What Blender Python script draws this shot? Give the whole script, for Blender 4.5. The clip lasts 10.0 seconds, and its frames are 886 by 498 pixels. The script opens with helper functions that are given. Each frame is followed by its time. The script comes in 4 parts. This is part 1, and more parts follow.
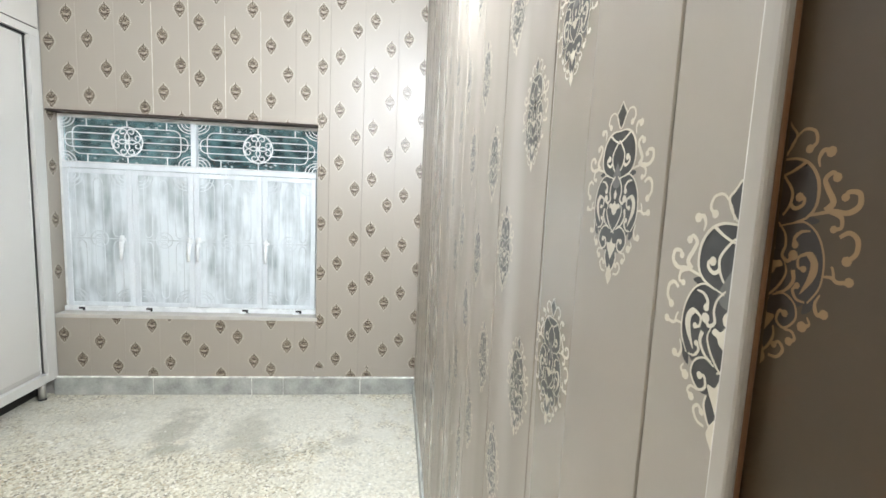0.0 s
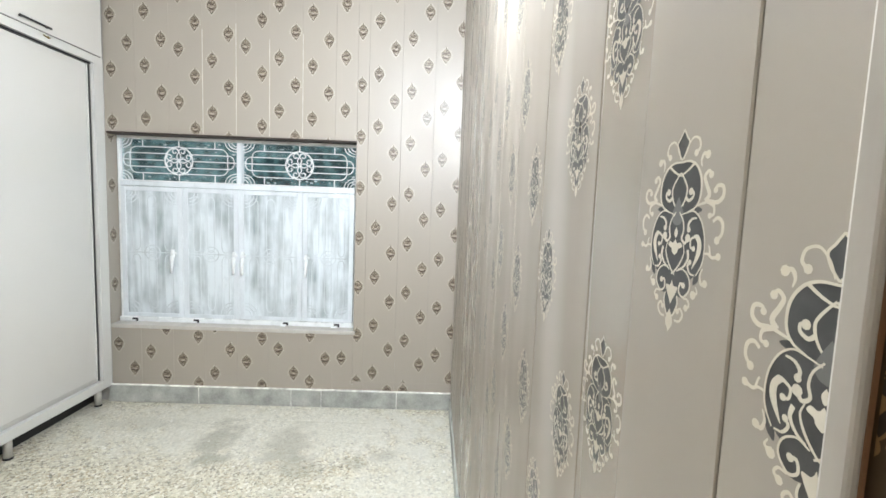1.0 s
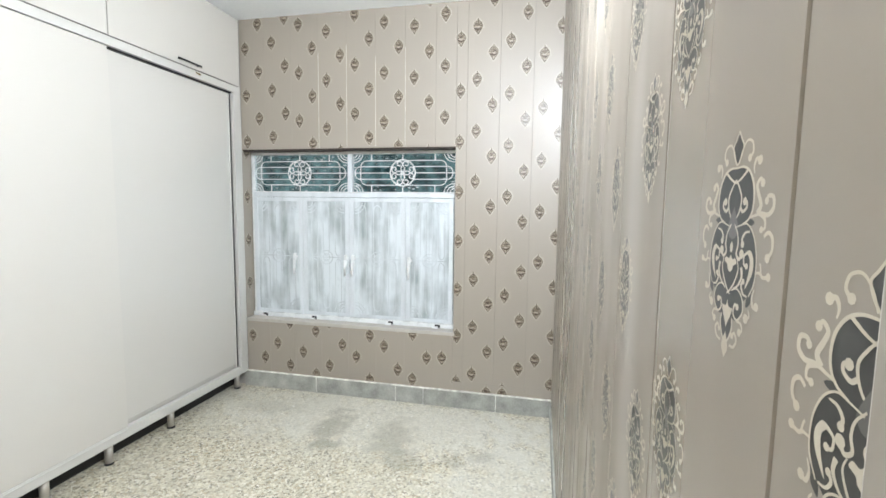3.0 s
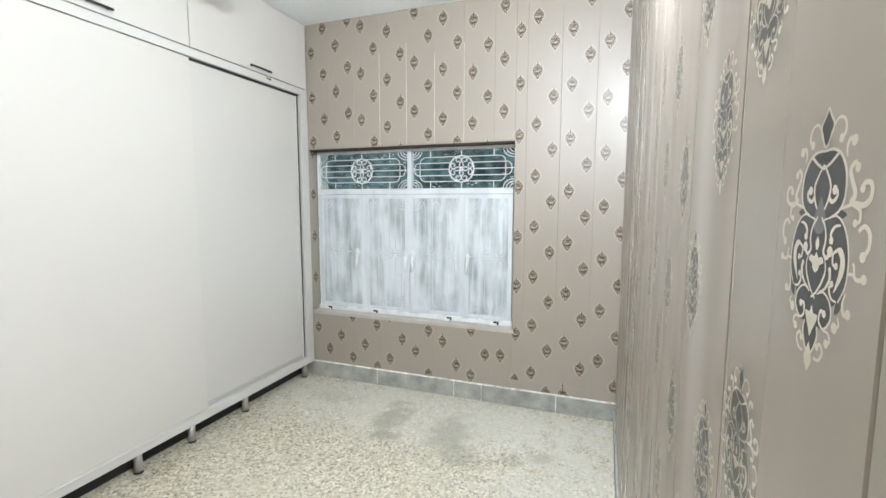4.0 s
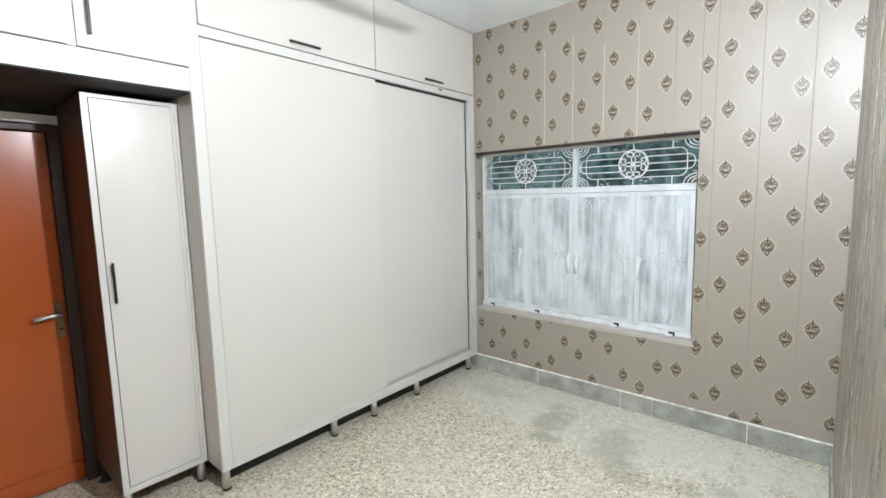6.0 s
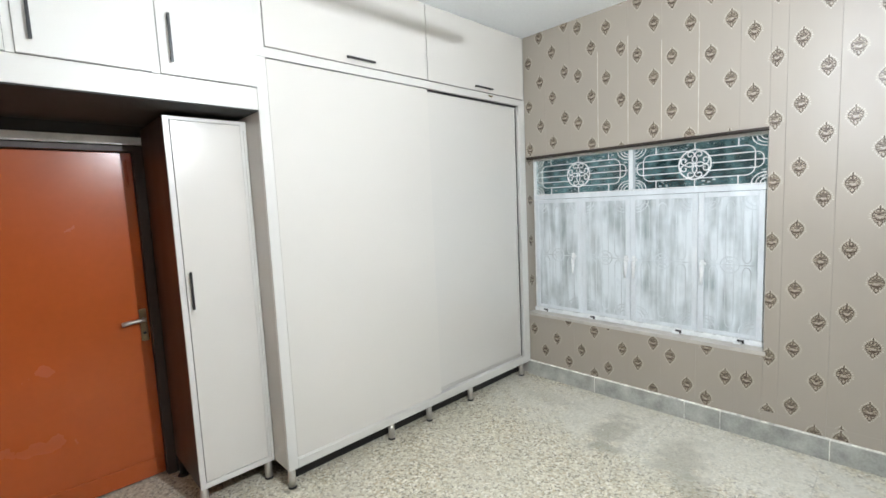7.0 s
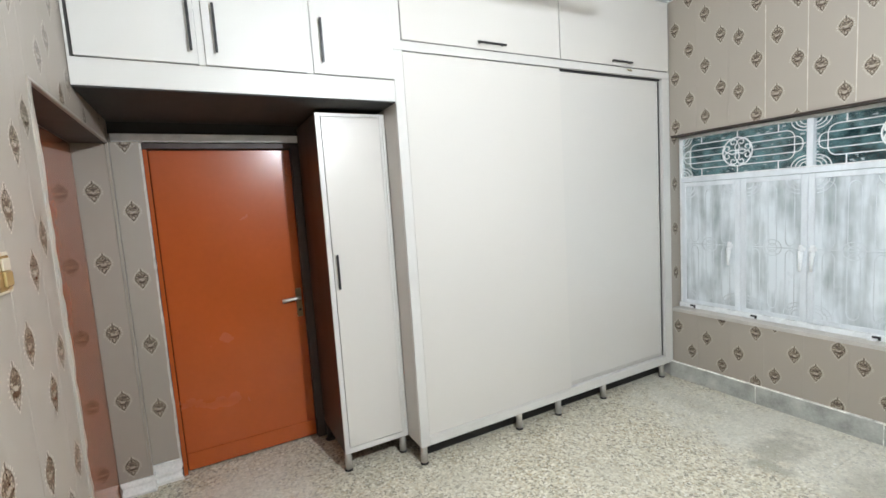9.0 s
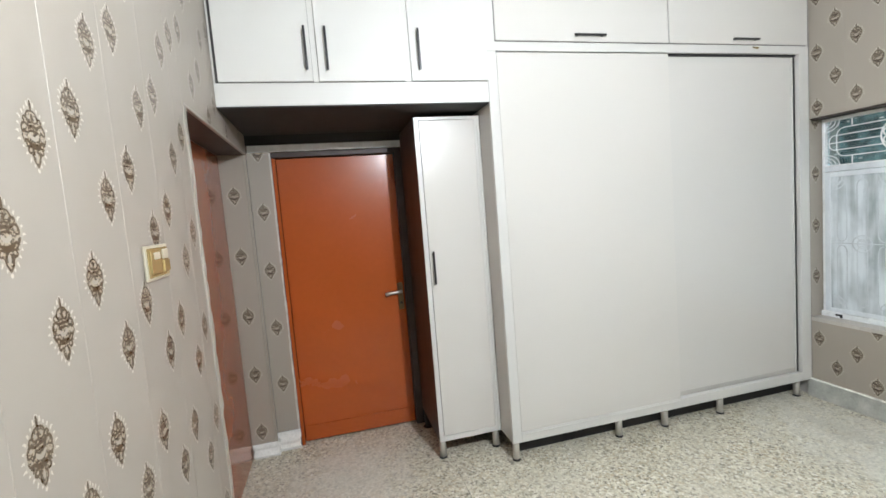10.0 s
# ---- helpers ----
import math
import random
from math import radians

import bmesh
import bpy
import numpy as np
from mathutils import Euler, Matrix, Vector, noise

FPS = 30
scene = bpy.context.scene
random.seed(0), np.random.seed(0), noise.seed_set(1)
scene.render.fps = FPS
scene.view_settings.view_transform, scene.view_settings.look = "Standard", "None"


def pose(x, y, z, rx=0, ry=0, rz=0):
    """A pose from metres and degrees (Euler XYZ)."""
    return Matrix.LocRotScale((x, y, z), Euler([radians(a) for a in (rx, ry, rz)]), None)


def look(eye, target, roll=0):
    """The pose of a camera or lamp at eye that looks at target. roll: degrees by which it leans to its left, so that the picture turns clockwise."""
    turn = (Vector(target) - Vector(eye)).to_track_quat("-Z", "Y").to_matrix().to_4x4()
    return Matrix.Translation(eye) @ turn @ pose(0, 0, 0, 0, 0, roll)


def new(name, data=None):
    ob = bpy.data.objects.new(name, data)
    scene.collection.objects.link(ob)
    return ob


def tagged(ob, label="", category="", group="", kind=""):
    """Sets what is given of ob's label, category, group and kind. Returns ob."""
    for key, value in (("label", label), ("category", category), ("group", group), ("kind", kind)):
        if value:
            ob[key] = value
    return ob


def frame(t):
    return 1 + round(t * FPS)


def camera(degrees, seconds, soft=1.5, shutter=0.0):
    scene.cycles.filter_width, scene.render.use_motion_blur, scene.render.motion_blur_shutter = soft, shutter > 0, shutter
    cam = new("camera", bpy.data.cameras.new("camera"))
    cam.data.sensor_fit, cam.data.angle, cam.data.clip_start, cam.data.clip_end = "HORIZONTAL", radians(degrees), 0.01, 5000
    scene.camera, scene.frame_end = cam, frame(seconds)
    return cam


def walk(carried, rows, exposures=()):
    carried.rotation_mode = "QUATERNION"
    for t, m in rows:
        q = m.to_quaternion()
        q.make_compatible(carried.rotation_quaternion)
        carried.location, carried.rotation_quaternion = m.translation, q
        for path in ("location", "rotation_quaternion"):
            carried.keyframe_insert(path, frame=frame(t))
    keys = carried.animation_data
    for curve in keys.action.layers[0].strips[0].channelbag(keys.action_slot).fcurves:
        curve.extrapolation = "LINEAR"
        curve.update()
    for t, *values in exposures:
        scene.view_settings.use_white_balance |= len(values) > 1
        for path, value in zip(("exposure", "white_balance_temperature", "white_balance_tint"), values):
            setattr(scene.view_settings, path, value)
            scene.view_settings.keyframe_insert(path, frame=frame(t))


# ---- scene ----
cam = camera(89.6, 10.0, soft=1.6)
PATH = [
    (0, (2.411, -3.375, 1.548), (2.62, -1.399, 1.319), 2.6),
    (0.5, (2.4, -3.357, 1.56), (2.53, -1.372, 1.352), 2.6),
    (1, (2.409, -3.349, 1.568), (2.454, -1.358, 1.383), 2.2),
    (1.5, (2.432, -3.348, 1.575), (2.377, -1.356, 1.4), 1.6),
    (2, (2.451, -3.353, 1.577), (2.256, -1.37, 1.403), 1.3),
    (3.5, (2.469, -3.341, 1.581), (1.925, -1.427, 1.378), 0.4),
    (4, (2.475, -3.331, 1.579), (1.792, -1.463, 1.369), 0.1),
    (4.5, (2.471, -3.34, 1.583), (1.667, -1.521, 1.371), -0.1),
    (5, (2.474, -3.343, 1.59), (1.507, -1.606, 1.37), -0.7),
    (5.5, (2.492, -3.345, 1.611), (1.318, -1.743, 1.38), -0.9),
    (7, (2.449, -3.406, 1.645), (1.005, -2.037, 1.444), -2.6),
    (7.5, (2.448, -3.443, 1.648), (0.884, -2.211, 1.457), -3.2),
    (8, (2.459, -3.429, 1.613), (0.778, -2.361, 1.436), -3.8),
    (8.5, (2.444, -3.432, 1.606), (0.713, -2.447, 1.416), -3.7),
    (9, (2.389, -3.428, 1.598), (0.63, -2.498, 1.399), -3.8),
    (9.5, (2.396, -3.409, 1.591), (0.565, -2.628, 1.392), -3.9),
    (10, (2.474, -3.368, 1.583), (0.54, -2.884, 1.417), -4.6),
]
walk(cam, [(t, look(eye, target, roll)) for t, eye, target, roll in PATH], [(0, 0.15), (2, 0.11), (4, -0.08), (5.5, -0.15), (10, -0.15)])

# ---- world and light ----
world = bpy.data.worlds.new("dusk")
scene.world = world
world.use_nodes = True
world.node_tree.nodes["Background"].inputs[0].default_value = (0.10, 0.16, 0.18, 1)
world.node_tree.nodes["Background"].inputs[1].default_value = 0.15
LAMP_STRENGTH = 7300.0
LAMP_COLOR = (0.93, 1.0, 1.085, 1)

# room, in metres: x east, y north, z up; the cupboard fronts stand at x = 0, the window wall at y = 0
E_X, S_Y, W_X, CEIL = 2.586, -3.855, -0.76, 3.07
WIN = (0.0, 1.822, 0.60, 2.03)
WIN_Y = 0.11
REC = (-0.71, 0.56, 2.06)
S_DOOR_Y = -4.02
PITCH = 0.372


# ---- materials ----
def mat(name, col, rough=0.5, metal=0.0, var=0.06, scale=6.0, bump=0.0, bscale=150.0, fine=0.03, coat=0.0, stretch=(1, 1, 1), rvar=0.08):
    m = bpy.data.materials.new(name)
    m.use_nodes = True
    nt = m.node_tree
    b = nt.nodes["Principled BSDF"]
    b.inputs["Metallic"].default_value = metal
    b.inputs["Coat Weight"].default_value = coat
    b.inputs["Coat Roughness"].default_value = 0.08
    tc = nt.nodes.new("ShaderNodeTexCoord")
    mp = nt.nodes.new("ShaderNodeMapping")
    mp.inputs["Scale"].default_value = stretch
    nt.links.new(tc.outputs["Object"], mp.inputs["Vector"])
    n1 = nt.nodes.new("ShaderNodeTexNoise")
    n1.inputs["Scale"].default_value = scale
    n1.inputs["Detail"].default_value = 5
    n2 = nt.nodes.new("ShaderNodeTexNoise")
    n2.inputs["Scale"].default_value = bscale
    n2.inputs["Detail"].default_value = 3
    for n in (n1, n2):
        nt.links.new(mp.outputs[0], n.inputs["Vector"])
    info = nt.nodes.new("ShaderNodeObjectInfo")

    def math_node(op, a, c):
        k = nt.nodes.new("ShaderNodeMath")
        k.operation = op
        for i, v in enumerate((a, c)):
            if isinstance(v, (int, float)):
                k.inputs[i].default_value = v
            else:
                nt.links.new(v, k.inputs[i])
        return k.outputs[0]

    v = math_node("MULTIPLY", math_node("SUBTRACT", n1.outputs["Fac"], 0.5), var * 4)
    w = math_node("MULTIPLY", math_node("SUBTRACT", n2.outputs["Fac"], 0.5), fine * 4)
    r = math_node("MULTIPLY", math_node("SUBTRACT", info.outputs["Random"], 0.5), var * 0.5)
    total = math_node("ADD", math_node("ADD", math_node("ADD", v, w), r), 1.0)
    hsv = nt.nodes.new("ShaderNodeHueSaturation")
    hsv.inputs["Color"].default_value = (*col, 1)
    nt.links.new(total, hsv.inputs["Value"])
    nt.links.new(hsv.outputs[0], b.inputs["Base Color"])
    nt.links.new(math_node("ADD", math_node("MULTIPLY", math_node("SUBTRACT", n1.outputs["Fac"], 0.5), rvar * 3), rough), b.inputs["Roughness"])
    if bump:
        bp = nt.nodes.new("ShaderNodeBump")
        bp.inputs["Strength"].default_value = 1.0
        bp.inputs["Distance"].default_value = bump
        nt.links.new(n2.outputs["Fac"], bp.inputs["Height"])
        nt.links.new(bp.outputs[0], b.inputs["Normal"])
    return m


def terrazzo():
    """Stone chips of three sizes in pale cement, with large damp stains."""
    m = bpy.data.materials.new("terrazzo")
    m.use_nodes = True
    nt = m.node_tree
    b = nt.nodes["Principled BSDF"]
    geo = nt.nodes.new("ShaderNodeTexCoord")
    v = nt.nodes.new("ShaderNodeTexVoronoi")
    v.inputs["Scale"].default_value = 92
    warp = nt.nodes.new("ShaderNodeTexNoise")
    warp.inputs["Scale"].default_value = 70
    nt.links.new(geo.outputs["Object"], warp.inputs["Vector"])
    push = nt.nodes.new("ShaderNodeVectorMath")
    push.operation = "MULTIPLY_ADD"
    push.inputs[1].default_value = (0.035, 0.035, 0.0)
    nt.links.new(warp.outputs["Color"], push.inputs[0])
    nt.links.new(geo.outputs["Object"], push.inputs[2])
    nt.links.new(push.outputs[0], v.inputs["Vector"])
    ramp = nt.nodes.new("ShaderNodeValToRGB")
    ramp.color_ramp.interpolation = "CONSTANT"
    cols = ((0.0, (0.52, 0.485, 0.375)), (0.30, (0.70, 0.66, 0.53)), (0.54, (0.33, 0.29, 0.20)), (0.68, (0.47, 0.39, 0.255)), (0.81, (0.135, 0.115, 0.085)), (0.92, (0.82, 0.79, 0.70)))
    while len(ramp.color_ramp.elements) < len(cols):
        ramp.color_ramp.elements.new(0.5)
    for e, (p, c) in zip(ramp.color_ramp.elements, cols):
        e.position, e.color = p, (*c, 1)
    sep = nt.nodes.new("ShaderNodeSeparateColor")
    nt.links.new(v.outputs["Color"], sep.inputs[0])
    nt.links.new(sep.outputs[0], ramp.inputs[0])
    big = nt.nodes.new("ShaderNodeTexNoise")
    big.inputs["Scale"].default_value = 1.7
    big.inputs["Detail"].default_value = 6
    big.inputs["Roughness"].default_value = 0.6
    nt.links.new(geo.outputs["Object"], big.inputs["Vector"])
    dust = nt.nodes.new("ShaderNodeMapRange")
    dust.inputs[1].default_value, dust.inputs[2].default_value = 0.35, 0.72
    dust.inputs[3].default_value, dust.inputs[4].default_value = 0.04, 0.62
    nt.links.new(big.outputs["Fac"], dust.inputs[0])
    mix = nt.nodes.new("ShaderNodeMix")
    mix.data_type = "RGBA"
    mix.inputs["B"].default_value = (0.54, 0.515, 0.425, 1)
    nt.links.new(dust.outputs[0], mix.inputs["Factor"])
    nt.links.new(ramp.outputs[0], mix.inputs["A"])
    last = mix.outputs["Result"]
    # worn stains of their own shape
    wob = nt.nodes.new("ShaderNodeTexNoise")
    wob.inputs["Scale"].default_value = 9
    nt.links.new(geo.outputs["Object"], wob.inputs["Vector"])
    for x, y, rx, ry, depth, pale in STAINS:
        sub = nt.nodes.new("ShaderNodeMapping")
        sub.vector_type = "TEXTURE"
        sub.inputs["Location"].default_value = (x, y, 0)
        sub.inputs["Scale"].default_value = (rx, ry, 1)
        nt.links.new(geo.outputs["Object"], sub.inputs["Vector"])
        ln = nt.nodes.new("ShaderNodeVectorMath")
        ln.operation = "LENGTH"
        nt.links.new(sub.outputs[0], ln.inputs[0])
        ad = nt.nodes.new("ShaderNodeMath")
        ad.operation = "MULTIPLY_ADD"
        ad.inputs[1].default_value = 1.6
        nt.links.new(wob.outputs["Fac"], ad.inputs[0])
        nt.links.new(ln.outputs["Value"], ad.inputs[2])
        mr = nt.nodes.new("ShaderNodeMapRange")
        mr.interpolation_type = "SMOOTHSTEP"
        mr.inputs[1].default_value, mr.inputs[2].default_value = 1.15, 1.95
        mr.inputs[3].default_value, mr.inputs[4].default_value = depth, 0.0
        nt.links.new(ad.outputs[0], mr.inputs[0])
        mx = nt.nodes.new("ShaderNodeMix")
        mx.data_type = "RGBA"
        mx.inputs["B"].default_value = (0.64, 0.63, 0.565, 1) if pale else (0.21, 0.20, 0.15, 1)
        nt.links.new(mr.outputs[0], mx.inputs["Factor"])
        nt.links.new(last, mx.inputs["A"])
        last = mx.outputs["Result"]
    dots = nt.nodes.new("ShaderNodeTexVoronoi")
    dots.inputs["Scale"].default_value = 7
    nt.links.new(geo.outputs["Object"], dots.inputs["Vector"])
    dr = nt.nodes.new("ShaderNodeMapRange")
    dr.inputs[1].default_value, dr.inputs[2].default_value = 0.045, 0.075
    dr.inputs[3].default_value, dr.inputs[4].default_value = 0.8, 0.0
    nt.links.new(dots.outputs["Distance"], dr.inputs[0])
    dm = nt.nodes.new("ShaderNodeMix")
    dm.data_type = "RGBA"
    dm.inputs["B"].default_value = (0.80, 0.80, 0.77, 1)
    nt.links.new(dr.outputs[0], dm.inputs["Factor"])
    nt.links.new(last, dm.inputs["A"])
    last = dm.outputs["Result"]
    nt.links.new(last, b.inputs["Base Color"])
    rr = nt.nodes.new("ShaderNodeMapRange")
    rr.inputs[3].default_value, rr.inputs[4].default_value = 0.30, 0.62
    nt.links.new(big.outputs["Fac"], rr.inputs[0])
    nt.links.new(rr.outputs[0], b.inputs["Roughness"])
    bp = nt.nodes.new("ShaderNodeBump")
    bp.inputs["Distance"].default_value = 0.0006
    nt.links.new(v.outputs["Distance"], bp.inputs["Height"])
    nt.links.new(bp.outputs[0], b.inputs["Normal"])
    return m


STAINS = ((1.35, -0.35, 1.9, 0.55, 0.58, True), (2.35, -1.2, 0.5, 1.2, 0.45, True), (-0.2, -3.4, 0.6, 0.45, 0.5, True), (1.04, -0.50, 0.13, 0.30, 0.5, False), (1.12, -0.76, 0.12, 0.08, 0.5, False),
          (1.52, -0.58, 0.17, 0.30, 0.45, False), (1.68, -0.85, 0.15, 0.14, 0.40, False), (1.98, -0.75, 0.10, 0.10, 0.4, False), (2.15, -0.66, 0.10, 0.08, 0.35, False), (0.45, -0.35, 0.3, 0.12, 0.2, False), (0.6, -3.0, 0.4, 0.3, 0.2, False))
M_FLOOR = terrazzo()
M_PANEL = mat("taupe_pvc", (0.325, 0.288, 0.240), 0.50, var=0.03, scale=2.5, bump=0.00003, bscale=30, fine=0.008, stretch=(1, 1, 0.35), rvar=0.14)
M_PANEL.node_tree.nodes["Principled BSDF"].inputs["Specular IOR Level"].default_value = 0.36
def streaks(m):
    """Vertical wipe marks: bands of duller and glossier film, with faint pale smears and streaked reflections mixed
    into the colour.
    """
    nt = m.node_tree
    b = nt.nodes["Principled BSDF"]
    tc = nt.nodes.new("ShaderNodeTexCoord")
    outs = []
    for stretch, sc in (((1, 1, 0.06), 7), ((1, 1, 0.11), 6.5)):
        mp = nt.nodes.new("ShaderNodeMapping")
        mp.inputs["Scale"].default_value = stretch
        n = nt.nodes.new("ShaderNodeTexNoise")
        n.inputs["Scale"].default_value = sc
        n.inputs["Detail"].default_value = 1.0
        nt.links.new(tc.outputs["Object"], mp.inputs[0])
        nt.links.new(mp.outputs[0], n.inputs["Vector"])
        outs.append(n.outputs["Fac"])
    mr = nt.nodes.new("ShaderNodeMapRange")
    mr.inputs[1].default_value, mr.inputs[2].default_value = 0.34, 0.66
    mr.inputs[3].default_value, mr.inputs[4].default_value = 0.22, 0.52
    nt.links.new(outs[0], mr.inputs[0])
    nt.links.new(mr.outputs[0], b.inputs["Roughness"])
    # pale smears, with the wall's streaky reflections painted in by the same mix
    sm = nt.nodes.new("ShaderNodeMapRange")
    sm.interpolation_type = "SMOOTHSTEP"
    sm.inputs[1].default_value, sm.inputs[2].default_value = 0.57, 0.74
    sm.inputs[3].default_value, sm.inputs[4].default_value = 0.0, 0.42
    nt.links.new(outs[1], sm.inputs[0])
    mx = nt.nodes.new("ShaderNodeMix")
    mx.data_type = "RGBA"
    mx.inputs["B"].default_value = (0.52, 0.505, 0.47, 1)
    src = b.inputs["Base Color"].links[0].from_socket
    nt.links.new(sm.outputs[0], mx.inputs["Factor"])
    nt.links.new(src, mx.inputs["A"])
    nt.links.new(mx.outputs["Result"], b.inputs["Base Color"])
    bp = nt.nodes.new("ShaderNodeBump")
    bp.inputs["Strength"].default_value = 1.0
    bp.inputs["Distance"].default_value = 0.0002
    nt.links.new(outs[1], bp.inputs["Height"])
    nt.links.new(bp.outputs[0], b.inputs["Normal"])


M_PANEL_STREAKED = M_PANEL.copy()
M_PANEL_STREAKED.name = "taupe_pvc_wiped"
streaks(M_PANEL_STREAKED)
M_PANEL.node_tree.nodes["Principled BSDF"].inputs["Specular IOR Level"].default_value = 1.0
M_CREAM = mat("cream_foil", (0.57, 0.52, 0.42), 0.34, metal=0.0, var=0.05, scale=40)
M_DARK = mat("umber_foil", (0.050, 0.049, 0.046), 0.34, metal=0.0, var=0.2, scale=60, fine=0.1)
M_TAN = mat("tan_foil", (0.058, 0.037, 0.021), 0.43, metal=0.0, var=0.15, scale=60)
M_HALO = mat("pale_foil", (0.54, 0.49, 0.41), 0.43, var=0.05, scale=40)
M_TAUPE = mat("grey_foil", (0.135, 0.13, 0.12), 0.30, var=0.1, scale=60)
M_UMBER = mat("black_brown_reflection", (0.022, 0.014, 0.010), 0.32, var=0.1, scale=60)
M_BROWN_INK = mat("golden_brown_foil", (0.072, 0.043, 0.019), 0.30, var=0.25, scale=90, fine=0.15)
M_TAN2 = mat("light_tan_foil", (0.225, 0.17, 0.112), 0.43, var=0.1, scale=60)
def flecked(m, low, high, size):
    """Breaks a foil into small dark and gold flecks, as fine scrollwork reads."""
    nt = m.node_tree
    tc = nt.nodes.new("ShaderNodeTexCoord")
    n = nt.nodes.new("ShaderNodeTexNoise")
    n.inputs["Scale"].default_value = size
    n.inputs["Detail"].default_value = 1.0
    n.inputs["Distortion"].default_value = 1.2
    rp = nt.nodes.new("ShaderNodeValToRGB")
    for e, (p, c) in zip((rp.color_ramp.elements[0], rp.color_ramp.elements[1]), ((0.43, low), (0.58, high))):
        e.position, e.color = p, (*c, 1)
    nt.links.new(tc.outputs["Object"], n.inputs["Vector"])
    nt.links.new(n.outputs["Fac"], rp.inputs[0])
    nt.links.new(rp.outputs[0], nt.nodes["Principled BSDF"].inputs["Base Color"])


flecked(M_TAN2, (0.055, 0.036, 0.019), (0.38, 0.325, 0.245), 125)
M_GROUND = mat("taupe_foil", (0.345, 0.305, 0.25), 0.43, var=0.05, scale=60)
M_LAM = mat("grey_white_laminate", (0.60, 0.58, 0.54), 0.27, var=0.0, scale=0.7, bump=0.00003, bscale=400, fine=0.006, rvar=0.0)
M_LAM2 = mat("grey_white_laminate_dull", (0.592, 0.576, 0.541), 0.10, var=0.0, scale=0.7, bump=0.00003, bscale=400, fine=0.006, rvar=0.0)
M_LAM2.node_tree.nodes["Principled BSDF"].inputs["Specular IOR Level"].default_value = 0.7
M_FRAME = mat("white_laminate_edge", (0.60, 0.592, 0.56), 0.3, var=0.0, scale=2, fine=0.006, rvar=0.0)
M_DOOR = mat("orange_brown_gloss_paint", (0.385, 0.079, 0.015), 0.26, var=0.05, scale=3, bump=0.00012, bscale=26, fine=0.03, coat=0.12, rvar=0.03)
M_DOOR.node_tree.nodes["Principled BSDF"].inputs["Specular IOR Level"].default_value = 0.35
M_DOOR.node_tree.nodes["Principled BSDF"].inputs["Coat Roughness"].default_value = 0.16
M_EDGE = mat("brown_lit_edge", (0.17, 0.082, 0.038), 0.35, var=0.15, scale=14, fine=0.05)
M_LEAF = mat("dark_brown_gloss_paint", (0.050, 0.030, 0.012), 0.50, var=0.1, scale=3, fine=0.03, coat=0.1)
M_DOOR_RED = mat("red_brown_gloss_paint", (0.33, 0.092, 0.032), 0.12, var=0.06, scale=3, fine=0.03, coat=0.15)
M_DOOR_RED.node_tree.nodes["Principled BSDF"].inputs["Specular IOR Level"].default_value = 0.35
M_WOOD = mat("dark_walnut_veneer", (0.046, 0.031, 0.025), 0.50, var=0.22, scale=5, bump=0.0001, bscale=90, fine=0.12, stretch=(1, 1, 0.08))
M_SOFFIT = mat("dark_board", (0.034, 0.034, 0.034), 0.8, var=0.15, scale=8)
M_LEDGE = mat("dusty_mortar", (0.74, 0.74, 0.69), 0.8, var=0.45, scale=24, bump=0.002, bscale=60, fine=0.2)
M_CONC = mat("grey_cement", (0.35, 0.355, 0.325), 0.6, var=0.34, scale=9, bump=0.0008, bscale=80, fine=0.12)
M_DUST = mat("white_plaster_dust", (0.78, 0.78, 0.75), 0.8, var=0.1, scale=14, bump=0.001, bscale=70, fine=0.1)
M_CEIL = mat("white_ceiling_paint", (0.86, 0.89, 0.91), 0.7, var=0.015, scale=2, bump=0.0004, bscale=60)
M_WHITE = mat("white_enamel", (0.80, 0.82, 0.82), 0.28, var=0.05, scale=12, bump=0.0003, bscale=60, fine=0.04)
M_LEAFWHITE = mat("smeared_white_paint", (0.66, 0.70, 0.725), 0.35, var=0.14, scale=9, fine=0.05, stretch=(1, 1, 0.3))
M_CAULK = mat("grey_white_caulk", (0.58, 0.57, 0.53), 0.3, var=0.2, scale=18, fine=0.1, bump=0.0006)
M_SILL = mat("smeared_sill", (0.46, 0.44, 0.40), 0.5, var=0.15, scale=9, fine=0.06, bump=0.0004)
M_BEAD = mat("pale_trim", (0.365, 0.332, 0.285), 0.34, var=0.08, scale=8, stretch=(1, 1, 0.2))
M_JOINT = mat("pale_joint_strip", (0.56, 0.52, 0.45), 0.4, var=0.25, scale=14)
M_BLACK = mat("black_metal", (0.022, 0.022, 0.023), 0.35, metal=0.4, var=0.05)
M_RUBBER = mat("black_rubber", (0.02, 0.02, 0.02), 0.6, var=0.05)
M_STEEL = mat("brushed_steel", (0.60, 0.58, 0.54), 0.42, metal=0.75, var=0.05, scale=20)
M_BRASS = mat("aged_brass", (0.30, 0.22, 0.13), 0.35, metal=0.9, var=0.15, scale=30)
M_SHADE_STRIP = mat("grey_shade_strip", (0.43, 0.413, 0.382), 0.35, var=0.06)
M_GAP = mat("shadow_gap_lining", (0.06, 0.058, 0.055), 0.8, var=0.05)
M_GOLD = mat("pale_gold_plastic", (0.50, 0.38, 0.17), 0.25, metal=0.5, var=0.05)
M_BRONZE = mat("dull_gold_reflection", (0.23, 0.14, 0.058), 0.4, var=0.1, scale=30)
M_PLASTIC = mat("ivory_plastic", (0.50, 0.45, 0.34), 0.3, var=0.03)
M_MASON = mat("bare_masonry", (0.42, 0.40, 0.37), 0.8, var=0.1, scale=6)


